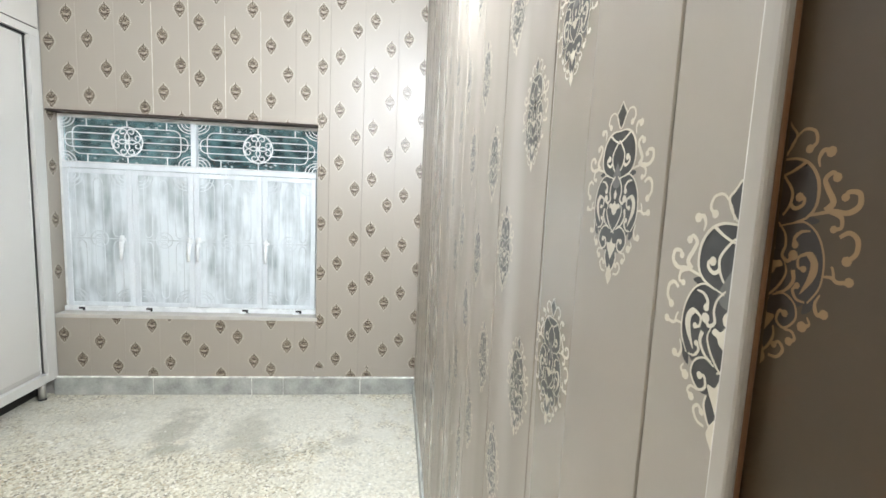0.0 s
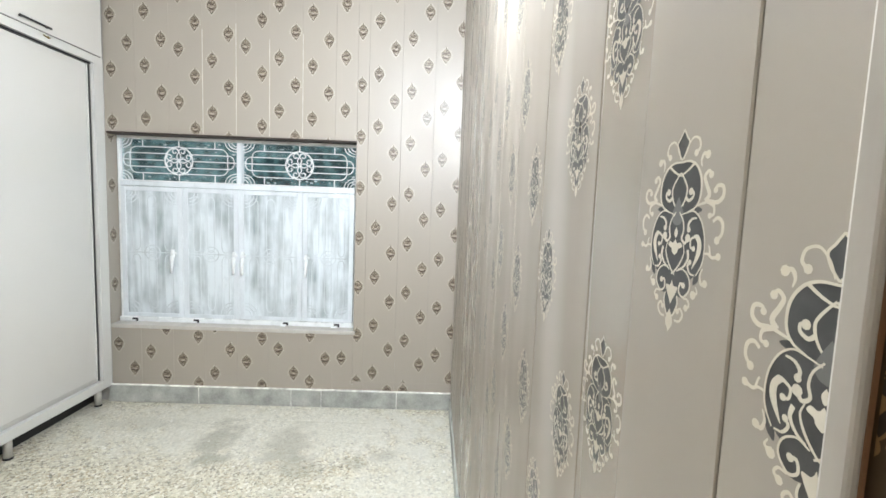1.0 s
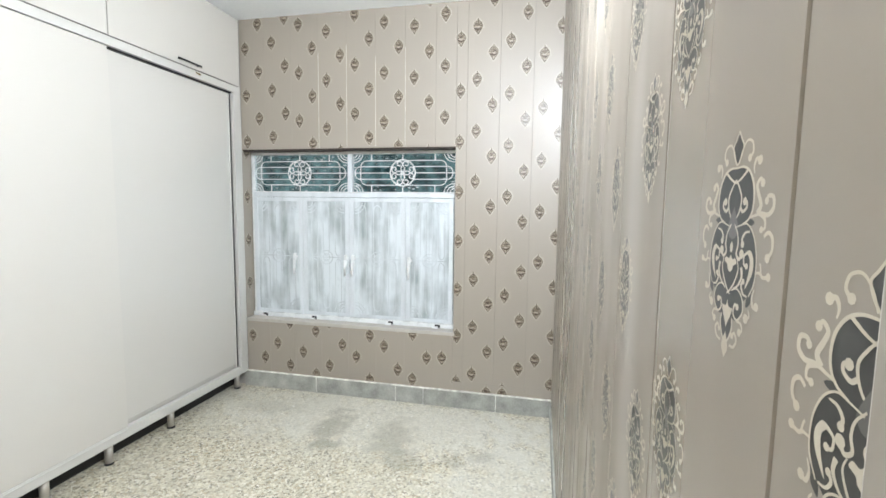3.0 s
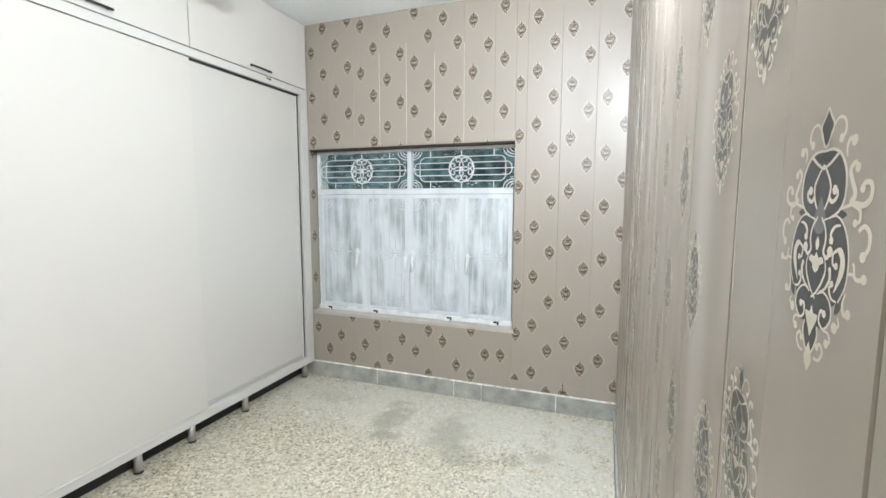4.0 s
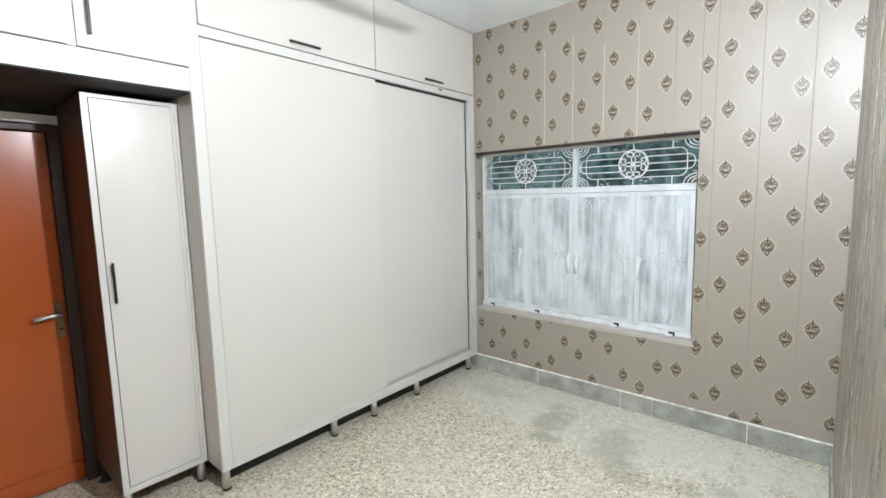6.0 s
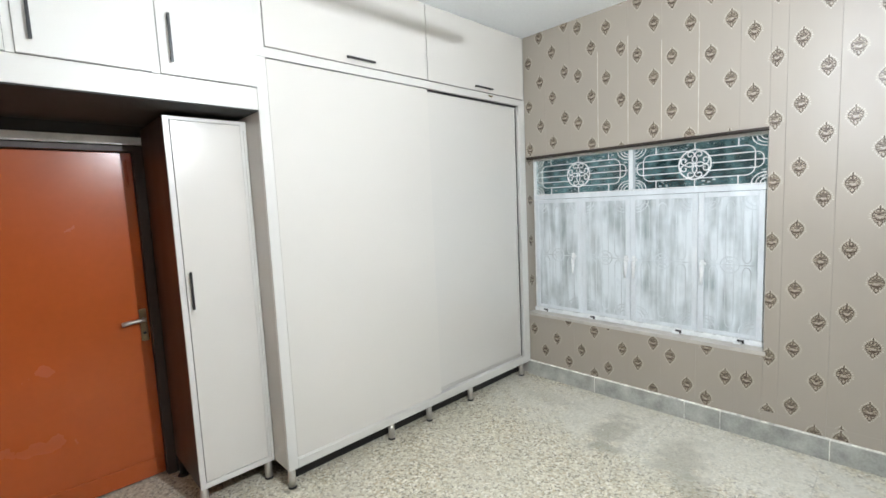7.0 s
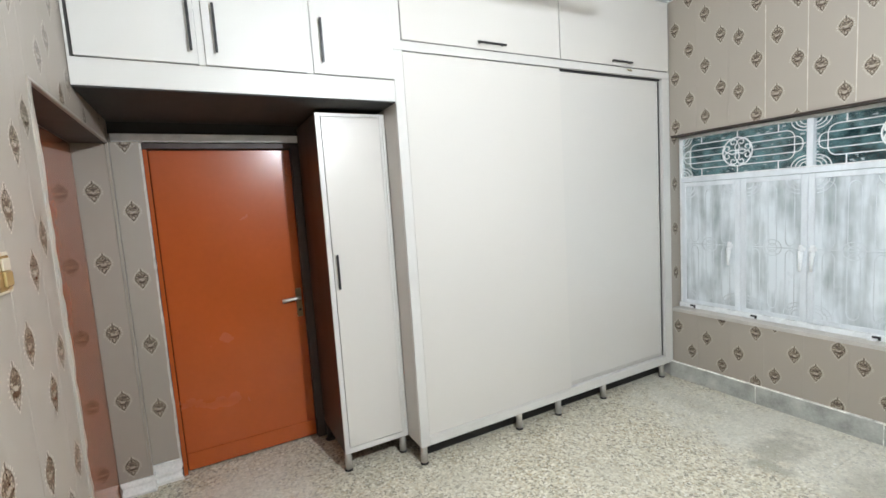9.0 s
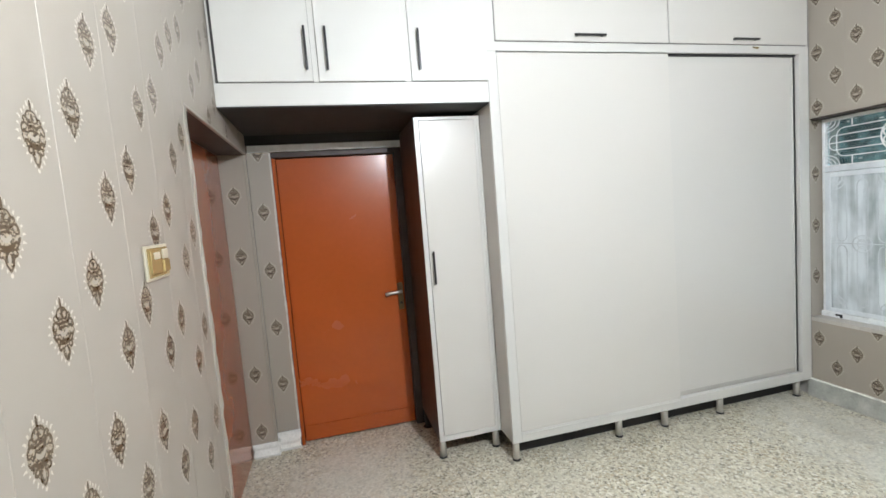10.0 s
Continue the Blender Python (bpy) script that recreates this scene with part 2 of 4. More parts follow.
def frosted():
    """Smeared whitewash over frosted panes: vertical wipes, thin in patches."""
    m = mat("whitewashed_glass", (0.69, 0.735, 0.75), 0.32, var=0.0, fine=0.0)
    nt = m.node_tree
    b = nt.nodes["Principled BSDF"]
    tc = nt.nodes.new("ShaderNodeTexCoord")
    outs = []
    for stretch, sc in (((1, 1, 0.10), 22), ((1, 1, 0.55), 5.0)):
        mp = nt.nodes.new("ShaderNodeMapping")
        mp.inputs["Scale"].default_value = stretch
        n = nt.nodes.new("ShaderNodeTexNoise")
        n.inputs["Scale"].default_value = sc
        n.inputs["Detail"].default_value = 4
        nt.links.new(tc.outputs["Object"], mp.inputs[0])
        nt.links.new(mp.outputs[0], n.inputs["Vector"])
        outs.append(n.outputs["Fac"])
    mu = nt.nodes.new("ShaderNodeMath")
    mu.operation = "MULTIPLY_ADD"
    mu.inputs[1].default_value = 0.70
    nt.links.new(outs[0], mu.inputs[0])
    nt.links.new(outs[1], mu.inputs[2])
    mr = nt.nodes.new("ShaderNodeMapRange")
    mr.inputs[1].default_value, mr.inputs[2].default_value = 0.64, 0.98
    nt.links.new(mu.outputs[0], mr.inputs[0])
    mx = nt.nodes.new("ShaderNodeMix")
    mx.data_type = "RGBA"
    mx.inputs["A"].default_value = (0.30, 0.345, 0.355, 1)
    mx.inputs["B"].default_value = (0.68, 0.73, 0.755, 1)
    nt.links.new(mr.outputs[0], mx.inputs["Factor"])
    nt.links.new(mx.outputs["Result"], b.inputs["Base Color"])
    return m


for foil, gloss in ((M_HALO, 1.0), (M_TAN, 0.55), (M_TAN2, 0.7), (M_BROWN_INK, 0.5), (M_GROUND, 1.0), (M_CREAM, 0.4)):
    foil.node_tree.nodes["Principled BSDF"].inputs["Specular IOR Level"].default_value = gloss
M_PANE = frosted()
M_RELIEF = mat("ghosted_bar", (0.56, 0.605, 0.625), 0.4, var=0.30, scale=7, stretch=(1, 1, 0.3))
M_SPLASH = mat("thin_whitewash", (0.46, 0.53, 0.54), 0.6, var=0.3, scale=60)
M_GLASS = bpy.data.materials.new("clear_glass")
M_GLASS.use_nodes = True
_g = M_GLASS.node_tree.nodes["Principled BSDF"]
_g.inputs["Transmission Weight"].default_value = 1.0
_g.inputs["Roughness"].default_value = 0.02
_g.inputs["Base Color"].default_value = (0.75, 0.9, 0.92, 1)


def emitter(name, col, strength):
    m = bpy.data.materials.new(name)
    m.use_nodes = True
    b = m.node_tree.nodes["Principled BSDF"]
    b.inputs["Emission Color"].default_value = col
    b.inputs["Emission Strength"].default_value = strength
    return m


# ---- mesh helpers ----
def add_box(bm, x0, x1, y0, y1, z0, z1, bevel=0.0, seg=1):
    got = bmesh.ops.create_cube(bm, size=1.0)["verts"]
    for v in got:
        v.co = Vector(((x0 + x1) / 2 + v.co.x * (x1 - x0), (y0 + y1) / 2 + v.co.y * (y1 - y0), (z0 + z1) / 2 + v.co.z * (z1 - z0)))
    if bevel:
        edges = list({e for v in got for e in v.link_edges})
        bmesh.ops.bevel(bm, geom=edges, offset=bevel, segments=seg, affect="EDGES", profile=0.5)
    return bm


def box(x0, x1, y0, y1, z0, z1, bevel=0.0, seg=1):
    return add_box(bmesh.new(), x0, x1, y0, y1, z0, z1, bevel, seg)


def add_cyl(bm, a, b, r0, r1=None, seg=20):
    a, b = Vector(a), Vector(b)
    turn = (b - a).to_track_quat("Z", "Y").to_matrix().to_4x4()
    bmesh.ops.create_cone(bm, cap_ends=True, segments=seg, radius1=r0, radius2=r0 if r1 is None else r1, depth=(b - a).length, matrix=Matrix.Translation((a + b) / 2) @ turn)
    return bm


def add_tube(bm, pts, r, seg=6):
    """A round bar along points."""
    rings = []
    pts = [Vector(p) for p in pts]
    for i, p in enumerate(pts):
        d = (pts[min(i + 1, len(pts) - 1)] - pts[max(i - 1, 0)]).normalized()
        side = d.cross(Vector((0, 1, 0)))
        side = side.normalized() if side.length > 1e-4 else Vector((1, 0, 0))
        up = side.cross(d).normalized()
        rings.append([bm.verts.new(p + side * (r * math.cos(k * math.tau / seg)) + up * (r * math.sin(k * math.tau / seg))) for k in range(seg)])
    for a, b in zip(rings, rings[1:]):
        for k in range(seg):
            bm.faces.new((a[k], a[(k + 1) % seg], b[(k + 1) % seg], b[k]))
    bm.faces.new(rings[0][::-1])
    bm.faces.new(rings[-1])
    return bm


def finish(name, bm, material, smooth=False):
    bmesh.ops.recalc_face_normals(bm, faces=bm.faces)
    me = bpy.data.meshes.new(name)
    bm.to_mesh(me)
    bm.free()
    me.materials.append(material)
    if smooth:
        for p in me.polygons:
            p.use_smooth = len(p.vertices) == 4
    return me


def part(name, bm, material, parent, label="", smooth=False):
    ob = new(name, finish(name, bm, material, smooth))
    ob.parent = parent
    if label:
        ob["label"] = label
    return ob


def ragged(x0, x1, y0, y1, z0, z1, amount, n=26, seed=3):
    """An upright strip whose sides wander, as smeared caulk does."""
    rnd = random.Random(seed)
    bm = bmesh.new()
    rings = []
    for i in range(n + 1):
        z = z0 + (z1 - z0) * i / n
        a = [amount * rnd.uniform(-1, 1) for _ in range(4)]
        rings.append([bm.verts.new((x, y, z)) for x, y in ((x0 + a[0], y0 + a[1]), (x1 + a[2], y0 + a[1]), (x1 + a[2], y1 + a[3]), (x0 + a[0], y1 + a[3]))])
    for p, q in zip(rings, rings[1:]):
        for k in range(4):
            bm.faces.new((p[k], p[(k + 1) % 4], q[(k + 1) % 4], q[k]))
    bm.faces.new(rings[0][::-1])
    bm.faces.new(rings[-1])
    return bm


def thing(name, label, category, group="", kind=""):
    return tagged(new(name), label, category, group, kind)


def structure(name, bm, material, label, category):
    return tagged(new(name, finish(name, bm, material)), label, category, "", "structure")


# ---- printed medallion ----
def spiral(cx, cy, r0, r1, a0, a1, n):
    return [(cx + (r0 + (r1 - r0) * i / n) * math.cos(radians(a0 + (a1 - a0) * i / n)), cy + (r0 + (r1 - r0) * i / n) * math.sin(radians(a0 + (a1 - a0) * i / n))) for i in range(n + 1)]


def spline(pts, n):
    out = []
    p = [pts[0], *pts, pts[-1]]
    for i in range(1, len(p) - 2):
        for k in range(n):
            t = k / n
            out.append(tuple(0.5 * (2 * p[i][c] + (p[i + 1][c] - p[i - 1][c]) * t + (2 * p[i - 1][c] - 5 * p[i][c] + 4 * p[i + 1][c] - p[i + 2][c]) * t * t + (3 * p[i][c] - p[i - 1][c] - 3 * p[i + 1][c] + p[i + 2][c]) * t ** 3) for c in (0, 1)))
    return out + [pts[-1]]


STROKE = 0.56


def ribbon(pts, w0, w1, mid=None):
    """Quads of a stroke whose width runs from w0 over mid to w1."""
    rows = []
    w0, w1, mid = w0 * STROKE, w1 * STROKE, mid and mid * STROKE
    last = len(pts) - 1
    for i, (x, y) in enumerate(pts):
        ax, ay = pts[max(i - 1, 0)]
        bx, by = pts[min(i + 1, last)]
        d = math.hypot(bx - ax, by - ay) or 1
        t = i / last
        w = w0 + (w1 - w0) * t if mid is None else (w0 + (mid - w0) * 2 * t if t < 0.5 else mid + (w1 - mid) * (2 * t - 1))
        nx, ny = -(by - ay) / d * w / 2, (bx - ax) / d * w / 2
        rows.append(((x + nx, y + ny), (x - nx, y - ny)))
    return [[a[0], a[1], b[1], b[0]] for a, b in zip(rows, rows[1:])]


def disc(cx, cy, r, n):
    return [[(cx + r * math.cos(math.tau * i / n), cy + r * math.sin(math.tau * i / n)) for i in range(n)]]


def mirrored(half):
    return half + [(ink, layer + 0.04, [(-x, y) for x, y in reversed(p)]) for ink, layer, p in half]


def medallion(n):
    """Large scrolled medallion as polygons (ink, layer, points) in a box of height 2: ink 0 cream, 1 dark, 2 grey."""
    half, order = [], [0]
    k = max(3, n // 2)

    def ink_in(ink, layer, polys):
        order[0] += 1
        half.extend((ink, layer + order[0] * 0.08, p) for p in polys)

    def fill(*pts):
        ink_in(1, 1, [spline(list(pts), k)])

    def stroke(pts, w0, w1, mid=None, bulb=0.0):
        line = spline(pts, k)
        ink_in(0, 6, ribbon(line, w0, w1, mid))
        if bulb:
            ink_in(0, 6, disc(*line[-1], bulb, 8))

    # dark bodies
    fill((0, 0.97), (0.045, 0.90), (0.085, 0.85), (0.05, 0.77), (0, 0.70))
    fill((0, 0.66), (0.12, 0.66), (0.23, 0.61), (0.31, 0.50), (0.32, 0.35), (0.27, 0.24), (0.22, 0.19), (0, 0.17))
    fill((0, 0.22), (0.12, 0.20), (0.25, 0.20), (0.36, 0.12), (0.43, -0.04), (0.43, -0.24), (0.34, -0.38), (0.24, -0.44), (0, -0.46))
    fill((0, -0.40), (0.16, -0.36), (0.26, -0.42), (0.28, -0.52), (0.20, -0.61), (0.12, -0.62), (0, -0.56))
    fill((0, -0.58), (0.08, -0.60), (0.11, -0.68), (0.07, -0.80), (0, -0.88))
    fill((0.22, 0.23), (0.30, 0.245), (0.37, 0.215), (0.30, 0.185), (0.22, 0.20))
    fill((0.36, -0.34), (0.42, -0.30), (0.40, -0.42), (0.33, -0.47), (0.33, -0.40))
    # finial and its arch
    stroke([(0, 0.98), (0.05, 0.91), (0.095, 0.85), (0.06, 0.76), (0.0, 0.69)], 0.03, 0.03, 0.035)
    stroke([(0.03, 0.70), (0.07, 0.80), (0.15, 0.88), (0.24, 0.86), (0.265, 0.78), (0.215, 0.735)], 0.02, 0.055, 0.04, 0.034)
    stroke([(0.315, 0.60), (0.30, 0.66), (0.33, 0.715), (0.385, 0.70)], 0.02, 0.06, 0.06, 0.040)
    # dome with its pointed arch
    stroke([(0, 0.67), (0.13, 0.67), (0.24, 0.62), (0.32, 0.50), (0.33, 0.34), (0.27, 0.24), (0.16, 0.19)], 0.03, 0.03, 0.05)
    stroke([(0.20, 0.64), (0.10, 0.58), (0.0, 0.54)], 0.05, 0.03)
    stroke([(0, 0.57), (0.06, 0.51), (0.12, 0.42), (0.11, 0.33), (0.06, 0.25), (0, 0.22)], 0.03, 0.025, 0.045)
    stroke([(0.115, 0.33), (0.16, 0.30), (0.22, 0.33), (0.225, 0.375), (0.185, 0.385)], 0.06, 0.05, 0.05, 0.036)
    # side palmette
    stroke([(0.27, 0.25), (0.36, 0.27), (0.46, 0.29), (0.56, 0.28), (0.63, 0.33), (0.62, 0.41), (0.55, 0.42), (0.53, 0.385)], 0.03, 0.05, 0.075, 0.03)
    stroke([(0.40, 0.29), (0.45, 0.35), (0.40, 0.44), (0.37, 0.51), (0.42, 0.555), (0.455, 0.52)], 0.09, 0.05, 0.07, 0.034)
    stroke([(0.44, 0.29), (0.52, 0.25), (0.53, 0.18), (0.48, 0.165)], 0.08, 0.045, 0.05, 0.028)
    stroke([(0.53, 0.115), (0.59, 0.15), (0.65, 0.11), (0.655, 0.02), (0.60, -0.04)], 0.05, 0.055, 0.065, 0.036)
    stroke([(0.44, -0.17), (0.51, -0.165), (0.56, -0.19), (0.635, -0.175)], 0.03, 0.055, 0.05, 0.034)
    stroke([(0.53, -0.17), (0.515, -0.11), (0.50, -0.09)], 0.04, 0.03)
    stroke([(0.45, -0.30), (0.42, -0.37), (0.445, -0.44), (0.495, -0.43)], 0.02, 0.06, 0.055, 0.036)
    stroke([(0.375, -0.48), (0.40, -0.53), (0.345, -0.56)], 0.02, 0.06, None, 0.042)
    stroke([(0.20, -0.62), (0.27, -0.62), (0.30, -0.67), (0.255, -0.70)], 0.03, 0.055, None, 0.034)
    stroke([(0.09, -0.86), (0.17, -0.85), (0.215, -0.78), (0.17, -0.73), (0.13, -0.765)], 0.04, 0.045, 0.05, 0.028)
    # main body
    stroke([(0.04, 0.16), (0.14, 0.185), (0.26, 0.20), (0.37, 0.12), (0.44, -0.04), (0.44, -0.24), (0.36, -0.38)], 0.02, 0.025, 0.03)
    stroke([(0.31, 0.14), (0.24, 0.13), (0.19, 0.08), (0.20, 0.03)], 0.025, 0.06, 0.05, 0.03)
    ink_in(0, 6, [spline([(0.28, -0.02), (0.35, -0.01), (0.405, -0.09), (0.39, -0.20), (0.29, -0.33), (0.335, -0.20), (0.345, -0.09), (0.28, -0.02)], k)])
    stroke([(0.30, -0.03), (0.245, -0.06), (0.25, -0.13), (0.295, -0.14)], 0.045, 0.04, 0.04, 0.026)
    stroke([(0.03, 0.19), (0.10, 0.11), (0.12, 0.02), (0.10, -0.06), (0.155, -0.10), (0.195, -0.05)], 0.025, 0.06, 0.045, 0.042)
    stroke([(0.13, -0.11), (0.155, -0.19), (0.11, -0.29), (0.03, -0.38), (-0.03, -0.42)], 0.02, 0.025, 0.04)
    stroke([(0.21, -0.16), (0.225, -0.24), (0.17, -0.32), (0.09, -0.36)], 0.07, 0.025, 0.05)
    stroke([(0.34, -0.38), (0.27, -0.37), (0.23, -0.31), (0.26, -0.27)], 0.025, 0.05, 0.045, 0.026)
    # tulips on the axis
    ink_in(0, 6, [spline([(0, 0.045), (0.028, 0.0), (0.018, -0.045), (0, -0.06)], k)])
    ink_in(0, 6, [spline([(0, -0.07), (0.035, -0.11), (0.09, -0.10), (0.115, -0.14), (0.06, -0.165), (0.045, -0.20), (0, -0.23)], k)])
    ink_in(0, 6, [spline([(0, -0.47), (0.03, -0.53), (0.10, -0.535), (0.075, -0.60), (0.035, -0.66), (0, -0.72)], k)])
    # lower lobe and tip
    stroke([(0.06, -0.38), (0.16, -0.35), (0.26, -0.41), (0.285, -0.52), (0.20, -0.61), (0.125, -0.57), (0.14, -0.49), (0.19, -0.50)], 0.025, 0.05, 0.035, 0.03)
    stroke([(0.10, -0.62), (0.115, -0.70), (0.07, -0.80), (0.01, -0.86)], 0.03, 0.03, 0.045)
    ink_in(0, 6, [spline([(0, -0.76), (0.05, -0.85), (0.06, -0.91), (0.02, -0.97), (0, -1.0)], k)])
    # dull grey leaf at the waist
    ink_in(2, 4, [spline([(0, 0.34), (0.05, 0.26), (0.10, 0.15), (0.06, 0.08), (0, 0.06)], k)])
    return mirrored(half)


def small_medallion(k):
    """Small ogee medallion: ink 0 pale scalloped rim, 3 foil ground, 2 tan fill, 1 brown scrollwork."""
    half, order = [], [0]

    def lay(ink, layer, polys):
        order[0] += 1
        half.extend((ink, layer + order[0] * 0.08, p) for p in polys)

    def stroke(pts, w0, w1, mid=None):
        lay(1, 7, ribbon(spline(pts, k), w0 * 1.5, w1 * 1.5, mid and mid * 1.5))

    # scalloped rim: lobes along an ogee line
    ogee = [(0.0, 0.78), (0.17, 0.70), (0.33, 0.55), (0.49, 0.37), (0.61, 0.14), (0.61, -0.12), (0.49, -0.34), (0.34, -0.54), (0.18, -0.74), (0.0, -0.92)]
    line = spline(ogee, 4)
    for i, (x, y) in enumerate(line[3:-2:3]):
        n = (1.24, 1.14, 1.19)[i % 3]
        lay(0, 1, ribbon([(x * 0.98, y * 0.98), (x * (n + 1) / 2, y * (n + 1) / 2 + 0.02), (x * n, y * n * 0.94)], 0.15, 0.05))
    lay(0, 1, disc(0, 0.86, 0.075, 10))
    lay(0, 1, disc(0, -0.93, 0.06, 8))
    lay(3, 3.2, [[(x * 1.0, y * 0.98) for x, y in line]])
    # tan body with openings
    lay(2, 4.6, [spline([(0.0, 0.66), (0.19, 0.58), (0.32, 0.43), (0.46, 0.27), (0.52, 0.04), (0.46, -0.17), (0.34, -0.37), (0.19, -0.58), (0.0, -0.80)], 3)])
    lay(3, 5.6, [spline([(0.0, -0.06), (0.09, -0.01), (0.19, 0.03), (0.19, -0.07), (0.09, -0.15), (0.0, -0.17)], 3)])
    for x, y, r in ((0.13, 0.44, 0.055), (0.36, 0.17, 0.055), (0.23, -0.40, 0.05), (0.37, -0.10, 0.045), (0.28, 0.36, 0.03)):
        lay(3, 5.6, disc(x, y, r, 7))
    lay(3, 5.6, [spline([(0.0, -0.44), (0.06, -0.52), (0.04, -0.64), (0.0, -0.68)], 3)])
    # scrollwork
    lay(1, 7, disc(0, 0.86, 0.04, 8))
    stroke([(0.012, 0.90), (0.014, 0.76), (0.0, 0.62)], 0.06, 0.09, 0.08)
    stroke([(0.0, 0.62), (0.15, 0.59), (0.24, 0.48), (0.22, 0.36), (0.11, 0.31), (0.0, 0.34)], 0.06, 0.05, 0.065)
    stroke([(0.0, 0.54), (0.02, 0.44), (0.0, 0.36)], 0.05, 0.05, 0.07)
    stroke([(0.0, 0.22), (0.18, 0.20), (0.34, 0.27), (0.47, 0.20), (0.49, 0.06), (0.40, 0.03), (0.31, 0.11)], 0.10, 0.05, 0.075)
    stroke([(0.25, 0.42), (0.34, 0.44), (0.40, 0.36), (0.34, 0.31)], 0.04, 0.05, 0.05)
    stroke([(0.0, 0.09), (0.12, 0.09), (0.23, 0.06)], 0.09, 0.04)
    stroke([(0.52, -0.06), (0.44, -0.18), (0.32, -0.16), (0.20, -0.25), (0.0, -0.27)], 0.05, 0.11, 0.08)
    stroke([(0.46, -0.24), (0.39, -0.22), (0.35, -0.31), (0.40, -0.35)], 0.04, 0.05, 0.05)
    stroke([(0.0, -0.36), (0.14, -0.33), (0.27, -0.34), (0.33, -0.44), (0.25, -0.50), (0.18, -0.46)], 0.09, 0.05, 0.075)
    stroke([(0.05, -0.42), (0.14, -0.54), (0.13, -0.66), (0.06, -0.76), (0.0, -0.84)], 0.05, 0.07, 0.075)
    return mirrored(half)


MOTIF_FINE, MOTIF_FAR = medallion(12), small_medallion(5)
MOTIF_H = 0.0745
INK_GOLD = (M_HALO, M_BROWN_INK, M_TAN2, M_GROUND)


def clip_poly(poly, u0, u1, z0, z1):
    for axis, lim, sign in ((0, u0, 1), (0, u1, -1), (1, z0, 1), (1, z1, -1)):
        res = []
        for i, p in enumerate(poly):
            q = poly[i - 1]
            a, b = (q[axis] - lim) * sign, (p[axis] - lim) * sign
            if (a < 0) != (b < 0):
                t = a / (a - b)
                res.append((q[0] + (p[0] - q[0]) * t, q[1] + (p[1] - q[1]) * t))
            if b >= 0:
                res.append(p)
        poly = res
        if len(poly) < 3:
            return []
    return poly


def print_mesh(rect, spots, place, fine, inks, size=MOTIF_H, wide=1.0):
    """One mesh of medallions at spots (u, z) cut to rect; place(u, z, lift) gives the world point."""
    u0, u1, z0, z1 = rect
    verts, faces, idx = [], [], []
    for u, z in spots:
        inside = u - 0.06 > u0 and u + 0.06 < u1 and z - 0.08 > z0 and z + 0.08 < z1
        for ink, layer, poly in (MOTIF_FINE if fine else MOTIF_FAR):
            pts = [(u + x * size * wide, z + y * size) for x, y in poly]
            if not inside:
                pts = clip_poly(pts, u0, u1, z0, z1)
                if len(pts) < 3:
                    continue
            base = len(verts)
            verts += [place(a, b, 0.00002 + 0.000012 * layer) for a, b in pts]
            faces.append(list(range(base, base + len(pts))))
            idx.append(ink)
    me = bpy.data.meshes.new("printed_motif")
    me.from_pydata(verts, [], faces)
    for m in inks:
        me.materials.append(m)
    for p, i in zip(me.polygons, idx):
        p.material_index = i
    return me


def wall_panel(parent, rect, cols, place, fine=False, pitch=PITCH, inks=None, depth=0.008, size=0.0675, skin=None):
    """A printed plank: rect (u0, u1, z0, z1), cols of (u, z of one medallion)."""
    u0, u1, z0, z1 = rect
    g, c = (0.0009, 0.0012) if fine else (0.0003, 0.0010)
    verts, faces = [], []
    for z in (z0, z1):
        for u, d in ((u0 + g, -depth), (u0 + g, -c), (u0 + g + c, 0), (u1 - g - c, 0), (u1 - g, -c), (u1 - g, -depth)):
            verts.append(place(u, z, d))
    for i in range(5):
        faces.append((i, i + 1, i + 7, i + 6))
    faces += [(5, 4, 3, 2, 1, 0), (6, 7, 8, 9, 10, 11), (0, 6, 11, 5)]
    me = bpy.data.meshes.new("wall_panel")
    me.from_pydata(verts, [], faces)
    me.materials.append(skin or M_PANEL)
    ob = new("wall_panel", me)
    ob.parent = parent
    spots = []
    for u, z in cols:
        if not u0 - 0.05 < u < u1 + 0.05:
            continue
        k = math.floor((z0 - 0.08 - z) / pitch)
        while z + k * pitch < z1 + 0.08:
            if z + k * pitch > z0 - 0.08:
                spots.append((u, z + k * pitch))
            k += 1
    if spots:
        pr = new("printed_motif", print_mesh((u0 + 0.002, u1 - 0.002, z0, z1), spots, place, fine, inks or (M_HALO, M_TAN, M_TAN2, M_GROUND), MOTIF_H if fine else size, 1.06 if fine else 0.94))
        pr.parent = ob
    return ob


# ---- floor and ceiling ----
floor = structure("floor", box(-1.0, 3.0, -4.3, 0.3, -0.12, -0.006), M_CONC, "speckled grey and cream terrazzo floor with damp stains", "floor")
XS, YS = [-1.0, -0.35, 0.48, 1.31, 2.14, 2.97], [-4.3, -3.58, -2.75, -1.92, -1.09, -0.26, 0.3]
ceiling = structure("ceiling", box(-1.0, 3.0, -4.3, 0.4, CEIL, CEIL + 0.15), M_CEIL, "plain white painted ceiling", "ceiling")

